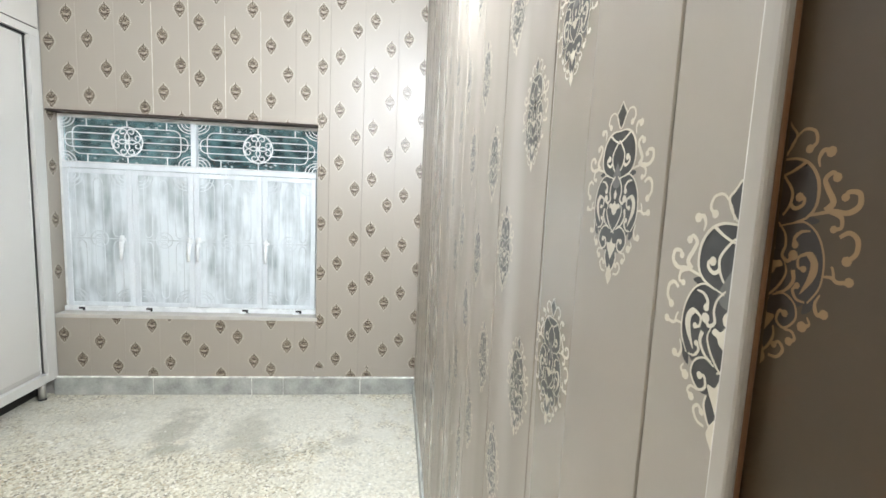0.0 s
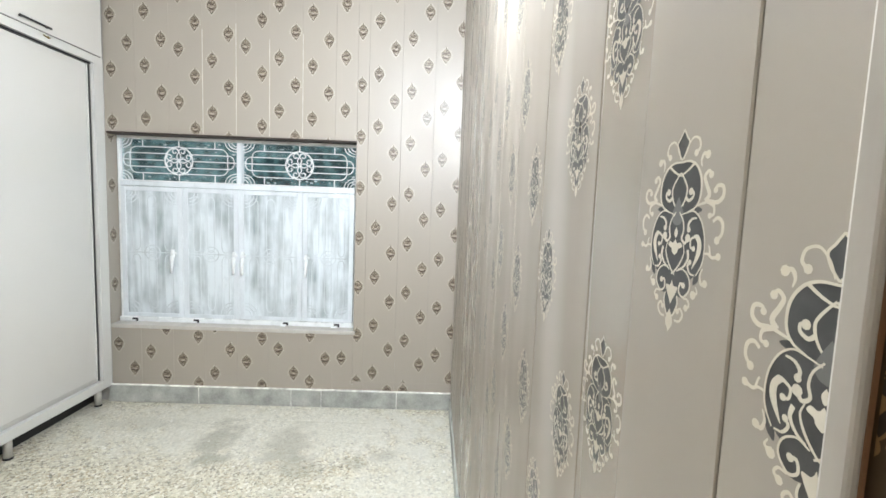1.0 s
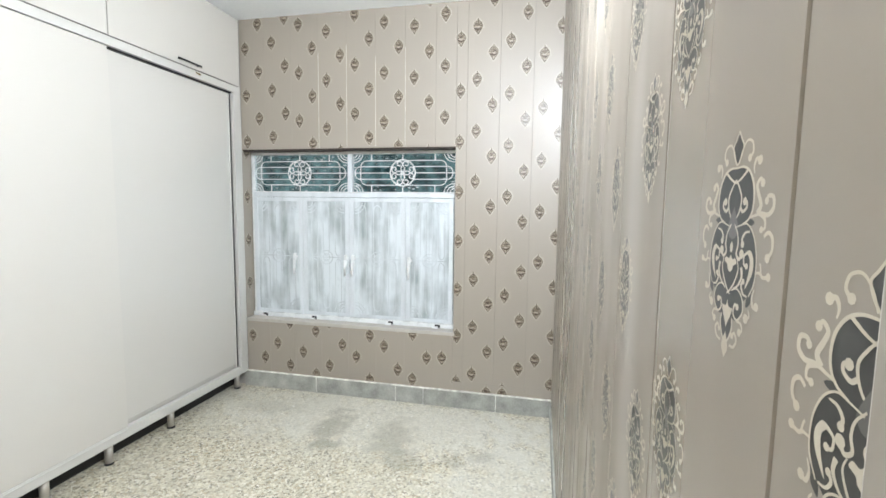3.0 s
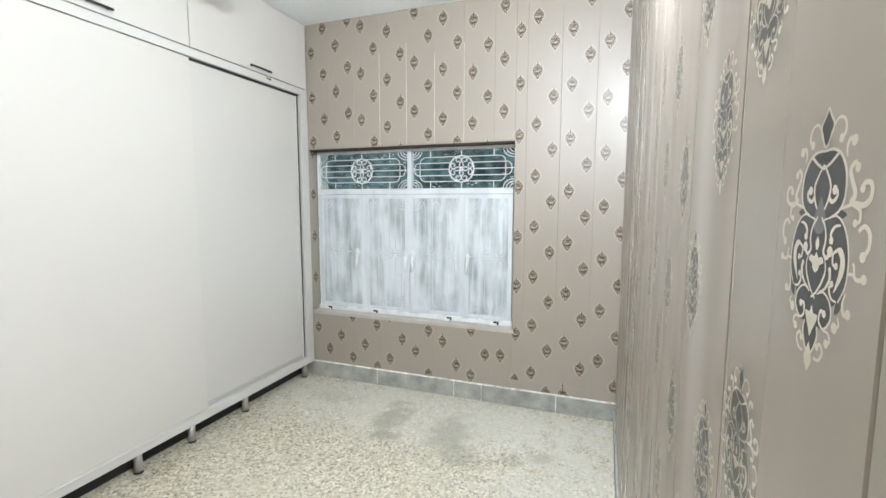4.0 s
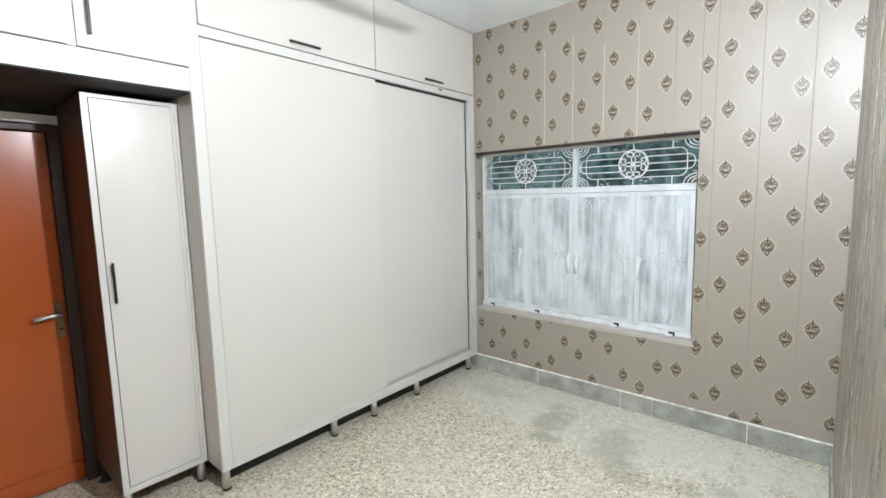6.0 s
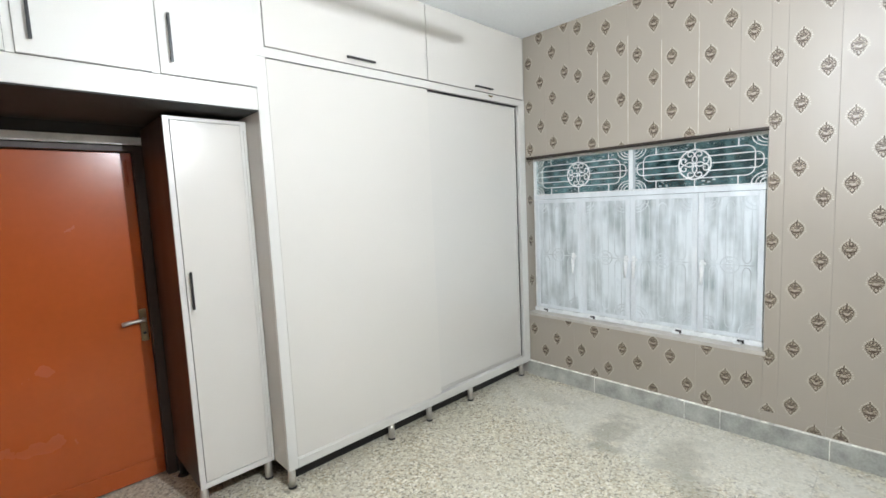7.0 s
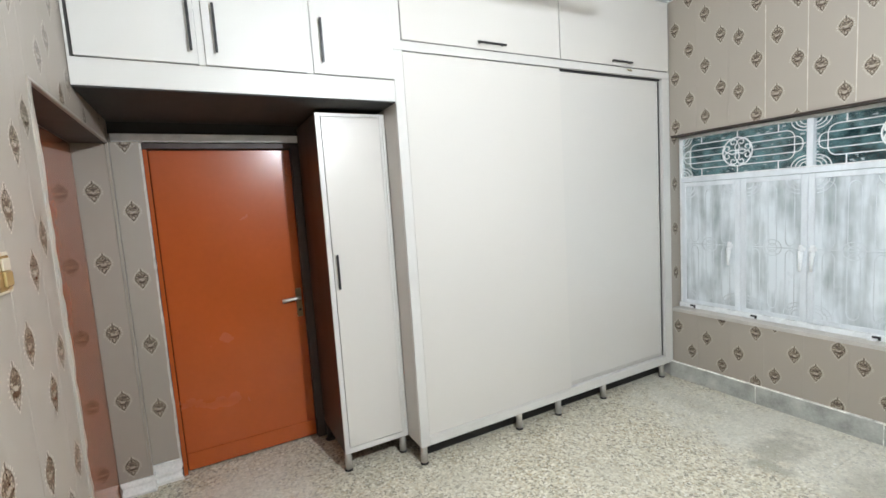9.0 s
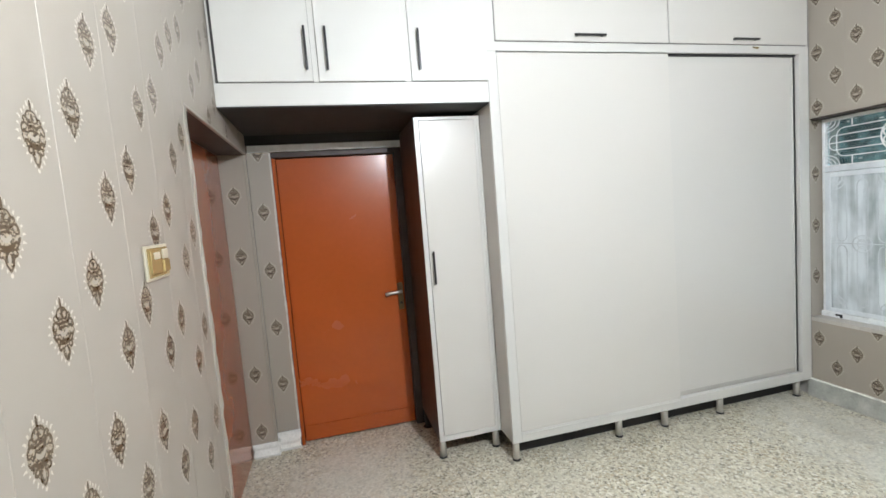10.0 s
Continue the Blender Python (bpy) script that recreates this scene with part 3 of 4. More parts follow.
# ---- window wall ----
bm = box(-1.0, WIN[0] - 0.008, 0.008, 0.30, 0, CEIL)
add_box(bm, WIN[1], 3.0, 0.008, 0.30, 0, CEIL)
add_box(bm, WIN[0] - 0.008, WIN[1], 0.008, 0.30, 0, WIN[2] - 0.012)
add_box(bm, WIN[0] - 0.008, WIN[1], 0.008, 0.30, WIN[3] + 0.004, CEIL)
wall_north = structure("wall_north", bm, M_MASON, "taupe wall of printed plastic panels round a window", "wall")
north = lambda u, z, d: (u, -d, z)
N_SEAM = [2.385 - 0.24 * k for k in range(0, 11)]
N_LOW = {10: 0.449, 9: 0.397, 8: 0.339, 7: 0.24, 6: 0.337, 5: 0.445, 4: 0.192}
N_HIGH = {10: 2.84, 9: 2.502, 8: 2.255, 7: 2.187, 6: 2.295, 5: 2.223, 4: 2.176, 3: 2.248, 2: 1.396, 1: 1.285, 0: 1.549}
for k, s in enumerate(N_SEAM):
    u0, u1 = max(s, 0.002), min(s + 0.24, E_X)
    cols = lambda z: [(s + 0.069, z), (s + 0.186, z + PITCH / 2)]
    if u1 <= WIN[1]:
        wall_panel(wall_north, (u0, u1, 0.135, WIN[2] - 0.028), cols(N_LOW[k]), north)
        wall_panel(wall_north, (u0, u1, WIN[3], CEIL), cols(N_HIGH[k]), north)
    elif u0 < WIN[1]:
        wall_panel(wall_north, (u0, WIN[1], 0.135, WIN[2] - 0.028), cols(N_HIGH[k]), north)
        wall_panel(wall_north, (u0, WIN[1], WIN[3], CEIL), cols(N_HIGH[k]), north)
        wall_panel(wall_north, (WIN[1], u1, 0.206, CEIL), cols(N_HIGH[k]), north)
        wall_panel(wall_north, (WIN[1], u1, 0.135, 0.2052), [], north)
    else:
        wall_panel(wall_north, (u0, u1, 0.206, CEIL), cols(N_HIGH[k]), north)
        wall_panel(wall_north, (u0, u1, 0.135, 0.2052), {2: [(s + 0.186, 0.136)], 1: [(s + 0.069, 0.140)]}.get(k, []), north)
# thin pale strips set in the joints over the lintel
for k in (4, 5, 6, 7):
    part("joint", box(N_SEAM[k] - 0.0024, N_SEAM[k] + 0.0024, -0.0006, 0.004, WIN[3] + 0.006, CEIL - 0.25 - 0.05 * (k % 3), 0.0004), M_JOINT, wall_north)
# jamb of the window, seen beside the cupboard
wall_panel(wall_north, (0.001, WIN_Y + 0.02, WIN[2], WIN[3]), [(0.055, 1.27)], lambda u, z, d: (WIN[0] + d, u, z))
part("soffit", box(WIN[0], WIN[1], 0.009, WIN_Y + 0.03, WIN[3] - 0.012, WIN[3] + 0.002, 0.002), M_WOOD, wall_north, "dark brown board under the lintel")
part("sill", box(WIN[0] + 0.004, WIN[1] + 0.012, -0.003, WIN_Y + 0.03, WIN[2] - 0.028, WIN[2] + 0.0, 0.002), M_SILL, wall_north, "pale worn window sill")

# skirting stones along the window wall
for a, b in ((-0.02, 0.66), (0.66, 1.36), (1.36, 1.59), (1.59, 2.168), (2.168, E_X)):
    part("skirting_stone", box(a + 0.002, b - 0.002, -0.022, 0.006, 0, 0.13, 0.003), M_CONC, wall_north)
    part("joint", box(b - 0.0022, b + 0.0022, -0.0222, 0.004, 0.004, 0.128), M_LEDGE, wall_north)
    part("dust_ledge", box(a, b, -0.0215, 0.0, 0.1305, 0.137, 0.002), M_LEDGE, wall_north)

# ---- east wall, close to the camera ----
E_END = -3.10
bm = box(E_X + 0.008, E_X + 0.22, E_END, 0.3, 0, CEIL)
add_box(bm, E_X + 0.008, E_X + 0.22, -4.3, E_END, 2.06, CEIL)
add_box(bm, E_X + 0.07, E_X + 0.22, -4.3, E_END, 0, 2.06)
wall_east = structure("wall_east", bm, M_MASON, "taupe wall of glossy printed plastic panels", "wall")
east = lambda u, z, d: (E_X - d, u, z)
E_PH = {0: (1.677, 1.491), 1: (1.557, 1.371), 2: (1.661, 1.471), 3: (1.614, 1.427)}
for k in range(0, 14):
    u0 = -3.335 + 0.24 * k
    u1 = min(u0 + 0.24, -0.001)
    a = E_PH.get(k, (1.2 + 0.137 * (k * 5 % 7), 1.2 + 0.137 * (k * 5 % 7) - 0.186))
    wall_panel(wall_east, (max(u0, -3.168), u1, 0.10, CEIL), [(u0 + 0.068, a[0]), (u0 + 0.174, a[1])] if k == 0 else [(u0 + 0.068, a[0]), (u0 + 0.186, a[1])], east, fine=k < 9, inks=(M_CREAM, M_DARK if k < 9 else M_TAN, M_TAUPE if k < 9 else M_CREAM, M_GROUND), skin=M_PANEL_STREAKED)
wall_panel(wall_east, (-3.84, -3.184, 2.07, CEIL), [], east, skin=M_PANEL_STREAKED)
part("skirting_stone", box(E_X - 0.012, E_X + 0.006, -3.165, -0.017, 0, 0.10, 0.003), M_CONC, wall_east)
part("corner_bead", box(E_X - 0.005, E_X + 0.001, -3.180, -3.166, 0, 2.06, 0.002, 2), M_BEAD, wall_east, "pale glossy plastic corner strip")
door_east = tagged(new("door_1"), "dark brown glossy door with reflected wall medallions drawn onto it", "door", "", "structure")
# lighter brown strip added for the light along the leaf's edge
part("door_frame", box(E_X + 0.0015, E_X + 0.006, -3.178, -3.160, 0, 2.06, 0.001), M_EDGE, door_east, "brown strip standing in for light along the door edge")
leaf = part("leaf", box(E_X + 0.0065, E_X + 0.046, -3.84, -3.172, 0.01, 2.05, 0.002), M_LEAF, door_east)
# flat motifs on the leaf draw in the wall medallion's reflection
spots = [(-3.177, 1.532 + PITCH * k) for k in range(-4, 2)]
pr = new("printed_motif", print_mesh((-3.8, -3.1785, 0.05, 2.0), spots, lambda u, z, d: (E_X + 0.0065 - d, u, z), True, (M_BRONZE, M_UMBER, M_UMBER), 0.061))
pr.parent = leaf

# ---- south wall with a door in a recess ----
bm = box(REC[1], E_X + 0.2, -4.3, S_Y - 0.008, 0, CEIL)
add_box(bm, -1.0, REC[0] - 0.008, -4.3, S_Y - 0.008, 0, CEIL)
add_box(bm, REC[0] - 0.008, REC[1], -4.3, S_Y - 0.008, REC[2] + 0.008, CEIL)
add_box(bm, REC[0] - 0.008, REC[1], -4.3, -4.12, 0, REC[2] + 0.008)
wall_south = structure("wall_south", bm, M_MASON, "taupe wall of printed plastic panels with a door recess", "wall")
south = lambda u, z, d: (u, S_Y + d, z)
S_COL = [(2.12, 1.70, 1.99, 1.53), (1.873, 1.66, 1.75, 1.84), (1.632, 1.60, 1.521, 1.775), (1.385, 1.50, 1.275, 1.678), (1.14, 1.406, 1.017, 1.593), (0.89, 1.31, 0.765, 1.489)]
S_PITCH = 0.352
seams = [2.185, 1.938, 1.70, 1.455, 1.2075, 0.953, 0.70]
wall_panel(wall_south, (2.185, 2.43, 0.0, CEIL), [(2.37, 1.45), (2.24, 1.63)], south, pitch=S_PITCH, size=0.068, inks=INK_GOLD)
wall_panel(wall_south, (2.43, E_X, 0.0, CEIL), [(2.49, 1.57)], south, pitch=S_PITCH, size=0.068, inks=INK_GOLD)
for i, (a, za, b, zb) in enumerate(S_COL):
    wall_panel(wall_south, (seams[i + 1], seams[i], 0.0, CEIL), [(a, za), (b, zb)], south, pitch=S_PITCH, size=0.068, inks=INK_GOLD)
wall_panel(wall_south, (REC[1] + 0.022, 0.70, 0.0, CEIL), [(0.645, 1.23)], south, pitch=S_PITCH, size=0.068, inks=INK_GOLD)
u1 = REC[1] + 0.022
for i in range(6):
    u0 = max(u1 - 0.24, W_X)
    wall_panel(wall_south, (u0, u1, REC[2] + 0.012, CEIL), [(u0 + 0.07, 2.18 + 0.09 * (i * 3 % 4)), (u0 + 0.18, 2.36 + 0.09 * (i * 3 % 4))], south, pitch=S_PITCH, size=0.068, inks=INK_GOLD)
    u1 = u0
wall_panel(wall_south, (W_X, REC[0] - 0.001, 0.10, REC[2] + 0.012), [], south)
# far reveal of the recess
wall_panel(wall_south, (S_DOOR_Y, S_Y - 0.012, 0.10, REC[2]), [(-3.948, 0.99)], lambda u, z, d: (REC[0] + d, u, z), pitch=0.402, size=0.068)
part("reveal_top", box(REC[0], REC[1], S_DOOR_Y, S_Y - 0.004, REC[2], REC[2] + 0.008), M_WOOD, wall_south, "brown lining over the door")
part("corner_bead", ragged(REC[0] - 0.008, REC[0] + 0.003, S_Y - 0.009, S_Y + 0.003, 0.10, REC[2], 0.0018, 40), M_BEAD, wall_south, "white plastic corner strip")
part("corner_bead", ragged(REC[1] - 0.004, REC[1] + 0.021, S_Y - 0.03, S_Y + 0.006, 0.0, REC[2] - 0.003, 0.0025, 56, 12), M_BEAD, wall_south, "white plastic corner strip")
part("top_bead", box(REC[0] - 0.012, REC[1] + 0.022, S_Y - 0.012, S_Y + 0.005, REC[2] - 0.002, REC[2] + 0.012, 0.003), M_BEAD, wall_south)
part("plaster_foot", ragged(REC[0] - 0.05, REC[0] + 0.014, S_DOOR_Y + 0.01, S_Y + 0.010, 0, 0.10, 0.006, 5, 8), M_DUST, wall_south, "bare white plaster patch at the floor")
door_south = tagged(new("door_2"), "red-brown glossy painted door in a recess", "door", "", "structure")
part("leaf", box(REC[0] + 0.001, REC[1] - 0.005, S_DOOR_Y - 0.04, S_DOOR_Y, 0.008, REC[2] - 0.002, 0.002), M_DOOR_RED, door_south)

# ---- west wall behind the cupboards, with the orange door ----
DY0, DY1, DZ = -3.702, -2.838, 2.068
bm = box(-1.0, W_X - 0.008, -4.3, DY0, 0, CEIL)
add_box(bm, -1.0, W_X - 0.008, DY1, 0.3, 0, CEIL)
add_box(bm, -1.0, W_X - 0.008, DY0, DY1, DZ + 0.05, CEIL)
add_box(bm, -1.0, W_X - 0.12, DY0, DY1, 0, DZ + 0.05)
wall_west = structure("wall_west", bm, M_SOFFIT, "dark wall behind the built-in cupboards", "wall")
wall_panel(wall_west, (S_Y, DY0 - 0.012, 0.10, 2.12), [(-3.785, 0.88)], lambda u, z, d: (W_X + d, u, z), pitch=0.398, size=0.068)
part("edge_bead", ragged(W_X - 0.03, W_X + 0.004, DY0 - 0.0135, DY0 - 0.002, 0.08, DZ, 0.002, 44, 5), M_CAULK, wall_west, "white caulked strip")
part("plaster_foot", ragged(W_X - 0.02, W_X + 0.016, S_Y, DY0 - 0.004, 0, 0.135, 0.005, 6, 9), M_DUST, wall_west, "bare white plaster patch at the floor")
part("head_strip", box(W_X - 0.02, W_X + 0.012, S_Y + 0.01, -2.80, DZ + 0.006, DZ + 0.052, 0.003), M_WHITE, wall_west, "pale glossy strip over the door")
door_west = tagged(new("door_3"), "closed orange-brown gloss painted door with a lever handle", "door", "", "structure")
part("painted_jamb", box(W_X - 0.10, W_X - 0.016, DY0 - 0.0015, DY0 + 0.022, 0.0, DZ - 0.034, 0.003, 2), M_DOOR, door_west, "orange-brown painted door jamb")
part("leaf", box(W_X - 0.09, W_X - 0.05, DY0 + 0.024, DY1 - 0.03, 0.012, DZ - 0.035, 0.003), M_DOOR, door_west)
part("kick_rail", box(W_X - 0.052, W_X - 0.040, DY0 + 0.026, DY1 - 0.032, 0.014, 0.125, 0.003), M_DOOR, door_west)
bm = box(W_X - 0.11, W_X - 0.004, DY1 - 0.028, DY1 + 0.02, 0, DZ, 0.002)
add_box(bm, W_X - 0.11, W_X - 0.004, DY0 + 0.002, DY1 - 0.028, DZ - 0.032, DZ, 0.002)
part("frame", bm, M_WOOD, door_west, "dark brown wooden frame")
fx = W_X - 0.05
plate = part("handle_plate", box(fx, fx + 0.008, -2.919, -2.881, 0.885, 1.085, 0.006, 2), M_BRASS, door_west)
bm = add_cyl(bmesh.new(), (fx, -2.90, 1.02), (fx + 0.045, -2.90, 1.02), 0.010)
add_tube(bm, [(fx + 0.045, -2.893, 1.021), (fx + 0.047, -2.93, 1.021), (fx + 0.047, -2.98, 1.018), (fx + 0.043, -3.015, 1.013)], 0.0125, 10)
part("lever", bm, M_STEEL, plate, smooth=True)
bm = add_cyl(bmesh.new(), (fx + 0.004, -2.90, 0.935), (fx + 0.014, -2.90, 0.935), 0.009)
part("keyhole_cover", bm, M_BLACK, plate)
bm = box(fx, fx + 0.006, -2.908, -2.880, 1.83, 1.985, 0.002)
add_cyl(bm, (fx + 0.010, -2.894, 1.84), (fx + 0.010, -2.894, 1.99), 0.006, seg=10)
add_box(bm, fx + 0.004, fx + 0.024, -2.898, -2.890, 1.88, 1.90, 0.002)
part("tower_bolt", bm, M_DOOR, door_west)

# ---- window ----
window = tagged(new("window_1"), "white four-leaf window with whitewashed panes and a barred fanlight", "window", "", "structure")
x0, x1, z0, z1 = WIN[0] + 0.004, WIN[1] - 0.004, WIN[2], WIN[3] - 0.012
TR0, TR1, MX0, MX1 = 1.64, 1.69, 0.885, 0.945
fy0, fy1 = WIN_Y, WIN_Y + 0.05
part("frame_head", box(x0, x1, fy0, fy1, z1 - 0.022, z1, 0.003), M_WHITE, window)
part("frame_foot", box(x0, x1, fy0 - 0.02, fy1, z0, z0 + 0.035, 0.003), M_WHITE, window)
part("jamb", box(x0, x0 + 0.02, fy0, fy1, z0 + 0.035, z1 - 0.022, 0.003), M_WHITE, window)
part("jamb", box(x1 - 0.02, x1, fy0, fy1, z0 + 0.035, z1 - 0.022, 0.003), M_WHITE, window)
part("transom", box(x0 + 0.02, x1 - 0.02, fy0 - 0.006, fy1, TR0 + 0.004, TR1 - 0.008, 0.004, 2), M_LEAFWHITE, window)
part("transom_bead", box(x0 + 0.02, x1 - 0.02, fy0 - 0.012, fy1, TR1 - 0.007, TR1, 0.002, 2), M_WHITE, window)
part("mullion", box(MX0 + 0.014, MX1 - 0.009, fy0 - 0.004, fy1, TR1, z1 - 0.022, 0.003), M_LEAFWHITE, window)


def fanlight(a, b):
    """A clear pane behind a wrought grille: rounded hoops, a scrolled roundel and corner arcs."""
    pane = part("fanlight_pane", box(a, b, fy0 + 0.03, fy0 + 0.034, TR1, z1 - 0.022), M_GLASS, window)
    pane.visible_shadow = False
    zc, h = (TR1 + z1 - 0.022) / 2, (z1 - 0.022 - TR1) / 2
    xc, y = (a + b) / 2, fy0 + 0.012
    r, w = 0.0036, (b - a) / 2
    R = h * 0.68
    bm = bmesh.new()
    for s in (-1, 1):
        # two nested hoops with rounded ends, open towards the roundel
        for zz, reach, rc in ((0.64, 0.84, 0.34 * h), (0.33, 0.95, 0.26 * h)):
            xi = xc + s * math.sqrt(R * R - (zz * h) ** 2 if R > zz * h else 0.0)
            xe = xc + s * (w * reach - rc)
            arc = [(math.sin(radians(t)), math.cos(radians(t))) for t in range(0, 91, 15)]
            pts = [(xi, y, zc + zz * h)] + [(xe + s * rc * p, y, zc + zz * h - rc * (1 - q)) for p, q in arc]
            pts += [(xe + s * rc * p, y, zc - zz * h + rc * (1 - q)) for p, q in reversed(arc)] + [(xi, y, zc - zz * h)]
            add_tube(bm, pts, r, 6)
        add_tube(bm, [(xc + s * R, y, zc), (xc + s * w * 0.99, y, zc)], r, 6)
        for t in (-1, 1):
            add_tube(bm, [(xc + s * w * 0.62, y, zc + t * h * 0.64), (xc + s * w * 0.62, y, zc + t * h)], r * 1.15, 6)
            for rr in (0.20, 0.33, 0.46):
                cx, cz = xc + s * w, zc + t * h
                add_tube(bm, [(cx - s * rr * h * 1.25 * math.cos(radians(q)), y, cz - t * rr * h * math.sin(radians(q))) for q in range(0, 91, 15)], r, 6)
    part("grille", bm, M_WHITE, window, "white wrought-iron grille bars")
    bm = bmesh.new()
    add_tube(bm, [(xc + R * math.cos(radians(q)), y - 0.003, zc + R * math.sin(radians(q))) for q in range(0, 361, 12)], 0.0055, 6)
    for t in (-1, 1):
        add_tube(bm, [(xc, y, zc + t * R), (xc, y, zc + t * h)], r * 1.2, 6)
    for q in range(0, 360, 90):
        c, s = math.cos(radians(q)), math.sin(radians(q))
        for side in (-1, 1):
            petal = spline([(0.05, 0.0), (0.24, 0.13 * side), (0.44, 0.12 * side), (0.62, 0.0)], 4)
            curl = [(0.62, 0.0), *spiral(0.66, 0.27 * side, 0.25, 0.09, -80 * side, 250 * side, 14)]
            for pts in (petal, curl):
                add_tube(bm, [(xc + R * (px * c - py * s), y - 0.003, zc + R * (px * s + py * c)) for px, py in pts], 0.0044, 6)
    part("roundel", bm, M_WHITE, window, "white scrolled iron roundel")
    rng = random.Random(int(a * 1000))
    bm = bmesh.new()
    for _ in range(150):
        edge = rng.random()
        px = rng.uniform(a + 0.004, b - 0.004) if edge < 0.7 else rng.choice((a, b)) + rng.uniform(-0.06, 0.06)
        px = min(max(px, a + 0.004), b - 0.004)
        pz = zc + h * (rng.uniform(-0.97, 0.97) if edge > 0.45 else rng.choice((-1, -1, 1)) * rng.uniform(0.70, 0.97))
        m, q0 = rng.randint(6, 9), rng.uniform(0, 6)
        big = rng.random() ** 3
        sx, sz = 0.002 + 0.022 * big, 0.002 + 0.008 * big
        bm.faces.new([bm.verts.new((px + sx * rng.uniform(0.4, 1) * math.cos(q0 - math.tau * i / m), fy0 + 0.0285 - 0.0001 * rng.random(), min(max(pz + sz * rng.uniform(0.4, 1) * math.sin(q0 - math.tau * i / m), TR1 + 0.001), z1 - 0.023))) for i in range(m)])
    part("paint_flecks", bm, M_SPLASH, pane, "dried whitewash splashes on the glass")


fanlight(x0 + 0.02, MX0 + 0.01)
fanlight(MX1 - 0.005, x1 - 0.02)


def casement(a, b, knob):
    """One leaf: a flat frame, a whitewashed pane with ghosted bars, a handle and a bottom bolt."""
    lo, hi, f = z0 + 0.037, TR0 + 0.001, 0.038
    bm = box(a, a + f, fy0 - 0.008, fy0 + 0.03, lo, hi, 0.003)
    add_box(bm, b - f, b, fy0 - 0.008, fy0 + 0.03, lo, hi, 0.003)
    add_box(bm, a + f, b - f, fy0 - 0.008, fy0 + 0.03, lo, lo + f * 0.8, 0.003)
    add_box(bm, a + f, b - f, fy0 - 0.008, fy0 + 0.03, hi - f * 0.9, hi, 0.003)
    leaf = part("casement", bm, M_LEAFWHITE, window)
    part("pane", box(a + f, b - f, fy0 - 0.003, fy0 + 0.004, lo + f * 0.8, hi - f * 0.9), M_PANE, leaf, "whitewashed glass pane")
    bm = bmesh.new()
    y = fy0 - 0.0030
    pa, pb, pl, ph = a + f + 0.01, b - f - 0.01, lo + f, hi - f
    # uprights in two storeys, closed by arches, with nested corner arcs and a roundel on the cross bar
    mid, n = (pl + ph) / 2, 6
    step = (pb - pa) / n
    for i in range(n):
        x = pa + step * (i + 0.5)
        for lo_z, hi_z in ((pl + 0.07, mid - 0.06), (mid + 0.06, ph - 0.07)):
            add_tube(bm, [(x, y, lo_z), (x, y, hi_z)], 0.0034, 5)
    for i in range(0, n, 2):
        xm = pa + step * (i + 1)
        for zc, up in ((pl + 0.07, -1), (mid - 0.06, 1), (mid + 0.06, -1), (ph - 0.07, 1)):
            add_tube(bm, [(xm - step / 2 * math.cos(radians(q)), y, zc + up * 0.045 * math.sin(radians(q))) for q in range(0, 181, 20)], 0.0034, 5)
    add_tube(bm, [(pa, y, mid), (pb, y, mid)], 0.0036, 5)
    for rr in (0.03, 0.058):
        add_tube(bm, [((pa + pb) / 2 + rr * math.cos(radians(q)), y, mid + rr * math.sin(radians(q))) for q in range(0, 361, 24)], 0.004, 5)
    for cx, sx in ((pa, 1), (pb, -1)):
        for cz, sz in ((pl, 1), (ph, -1)):
            for rr in (0.04, 0.065, 0.09):
                add_tube(bm, [(cx + sx * rr * math.cos(radians(q)), y, cz + sz * rr * math.sin(radians(q))) for q in range(0, 91, 15)], 0.004, 5)
    part("ghosted_bars", bm, M_RELIEF, leaf, "grille showing faintly through the pane")
    hx = knob
    bm = box(hx - 0.022, hx + 0.022, fy0 - 0.018, fy0 - 0.007, 1.128, 1.150, 0.004, 2)
    add_box(bm, hx - 0.012, hx + 0.012, fy0 - 0.030, fy0 - 0.007, 1.108, 1.168, 0.005, 2)
    add_cyl(bm, (hx + 0.002, fy0 - 0.032, 1.125), (hx - 0.002, fy0 - 0.036, 0.990), 0.0165, 0.008, 12)
    part("handle", bm, M_WHITE, leaf, "white lever handle", True)
    bx = a + 0.10 if knob > (a + b) / 2 else b - 0.12
    bm = box(bx - 0.021, bx + 0.021, fy0 - 0.026, fy0 - 0.019, z0 + 0.015, z0 + 0.029, 0.001)
    add_box(bm, bx + 0.008, bx + 0.021, fy0 - 0.028, fy0 - 0.019, z0 + 0.004, z0 + 0.029, 0.001)
    part("bottom_bolt", bm, M_BLACK, leaf, "black bottom bolt")
    if a > 0.9:
        bm = box(bx - 0.04, bx + 0.004, fy0 - 0.045, fy0 - 0.0205, z0 + 0.001, z0 + 0.012, 0.003, 2)
        part("bolt_tab", bm, M_WHITE, leaf, "white painted bolt tab")


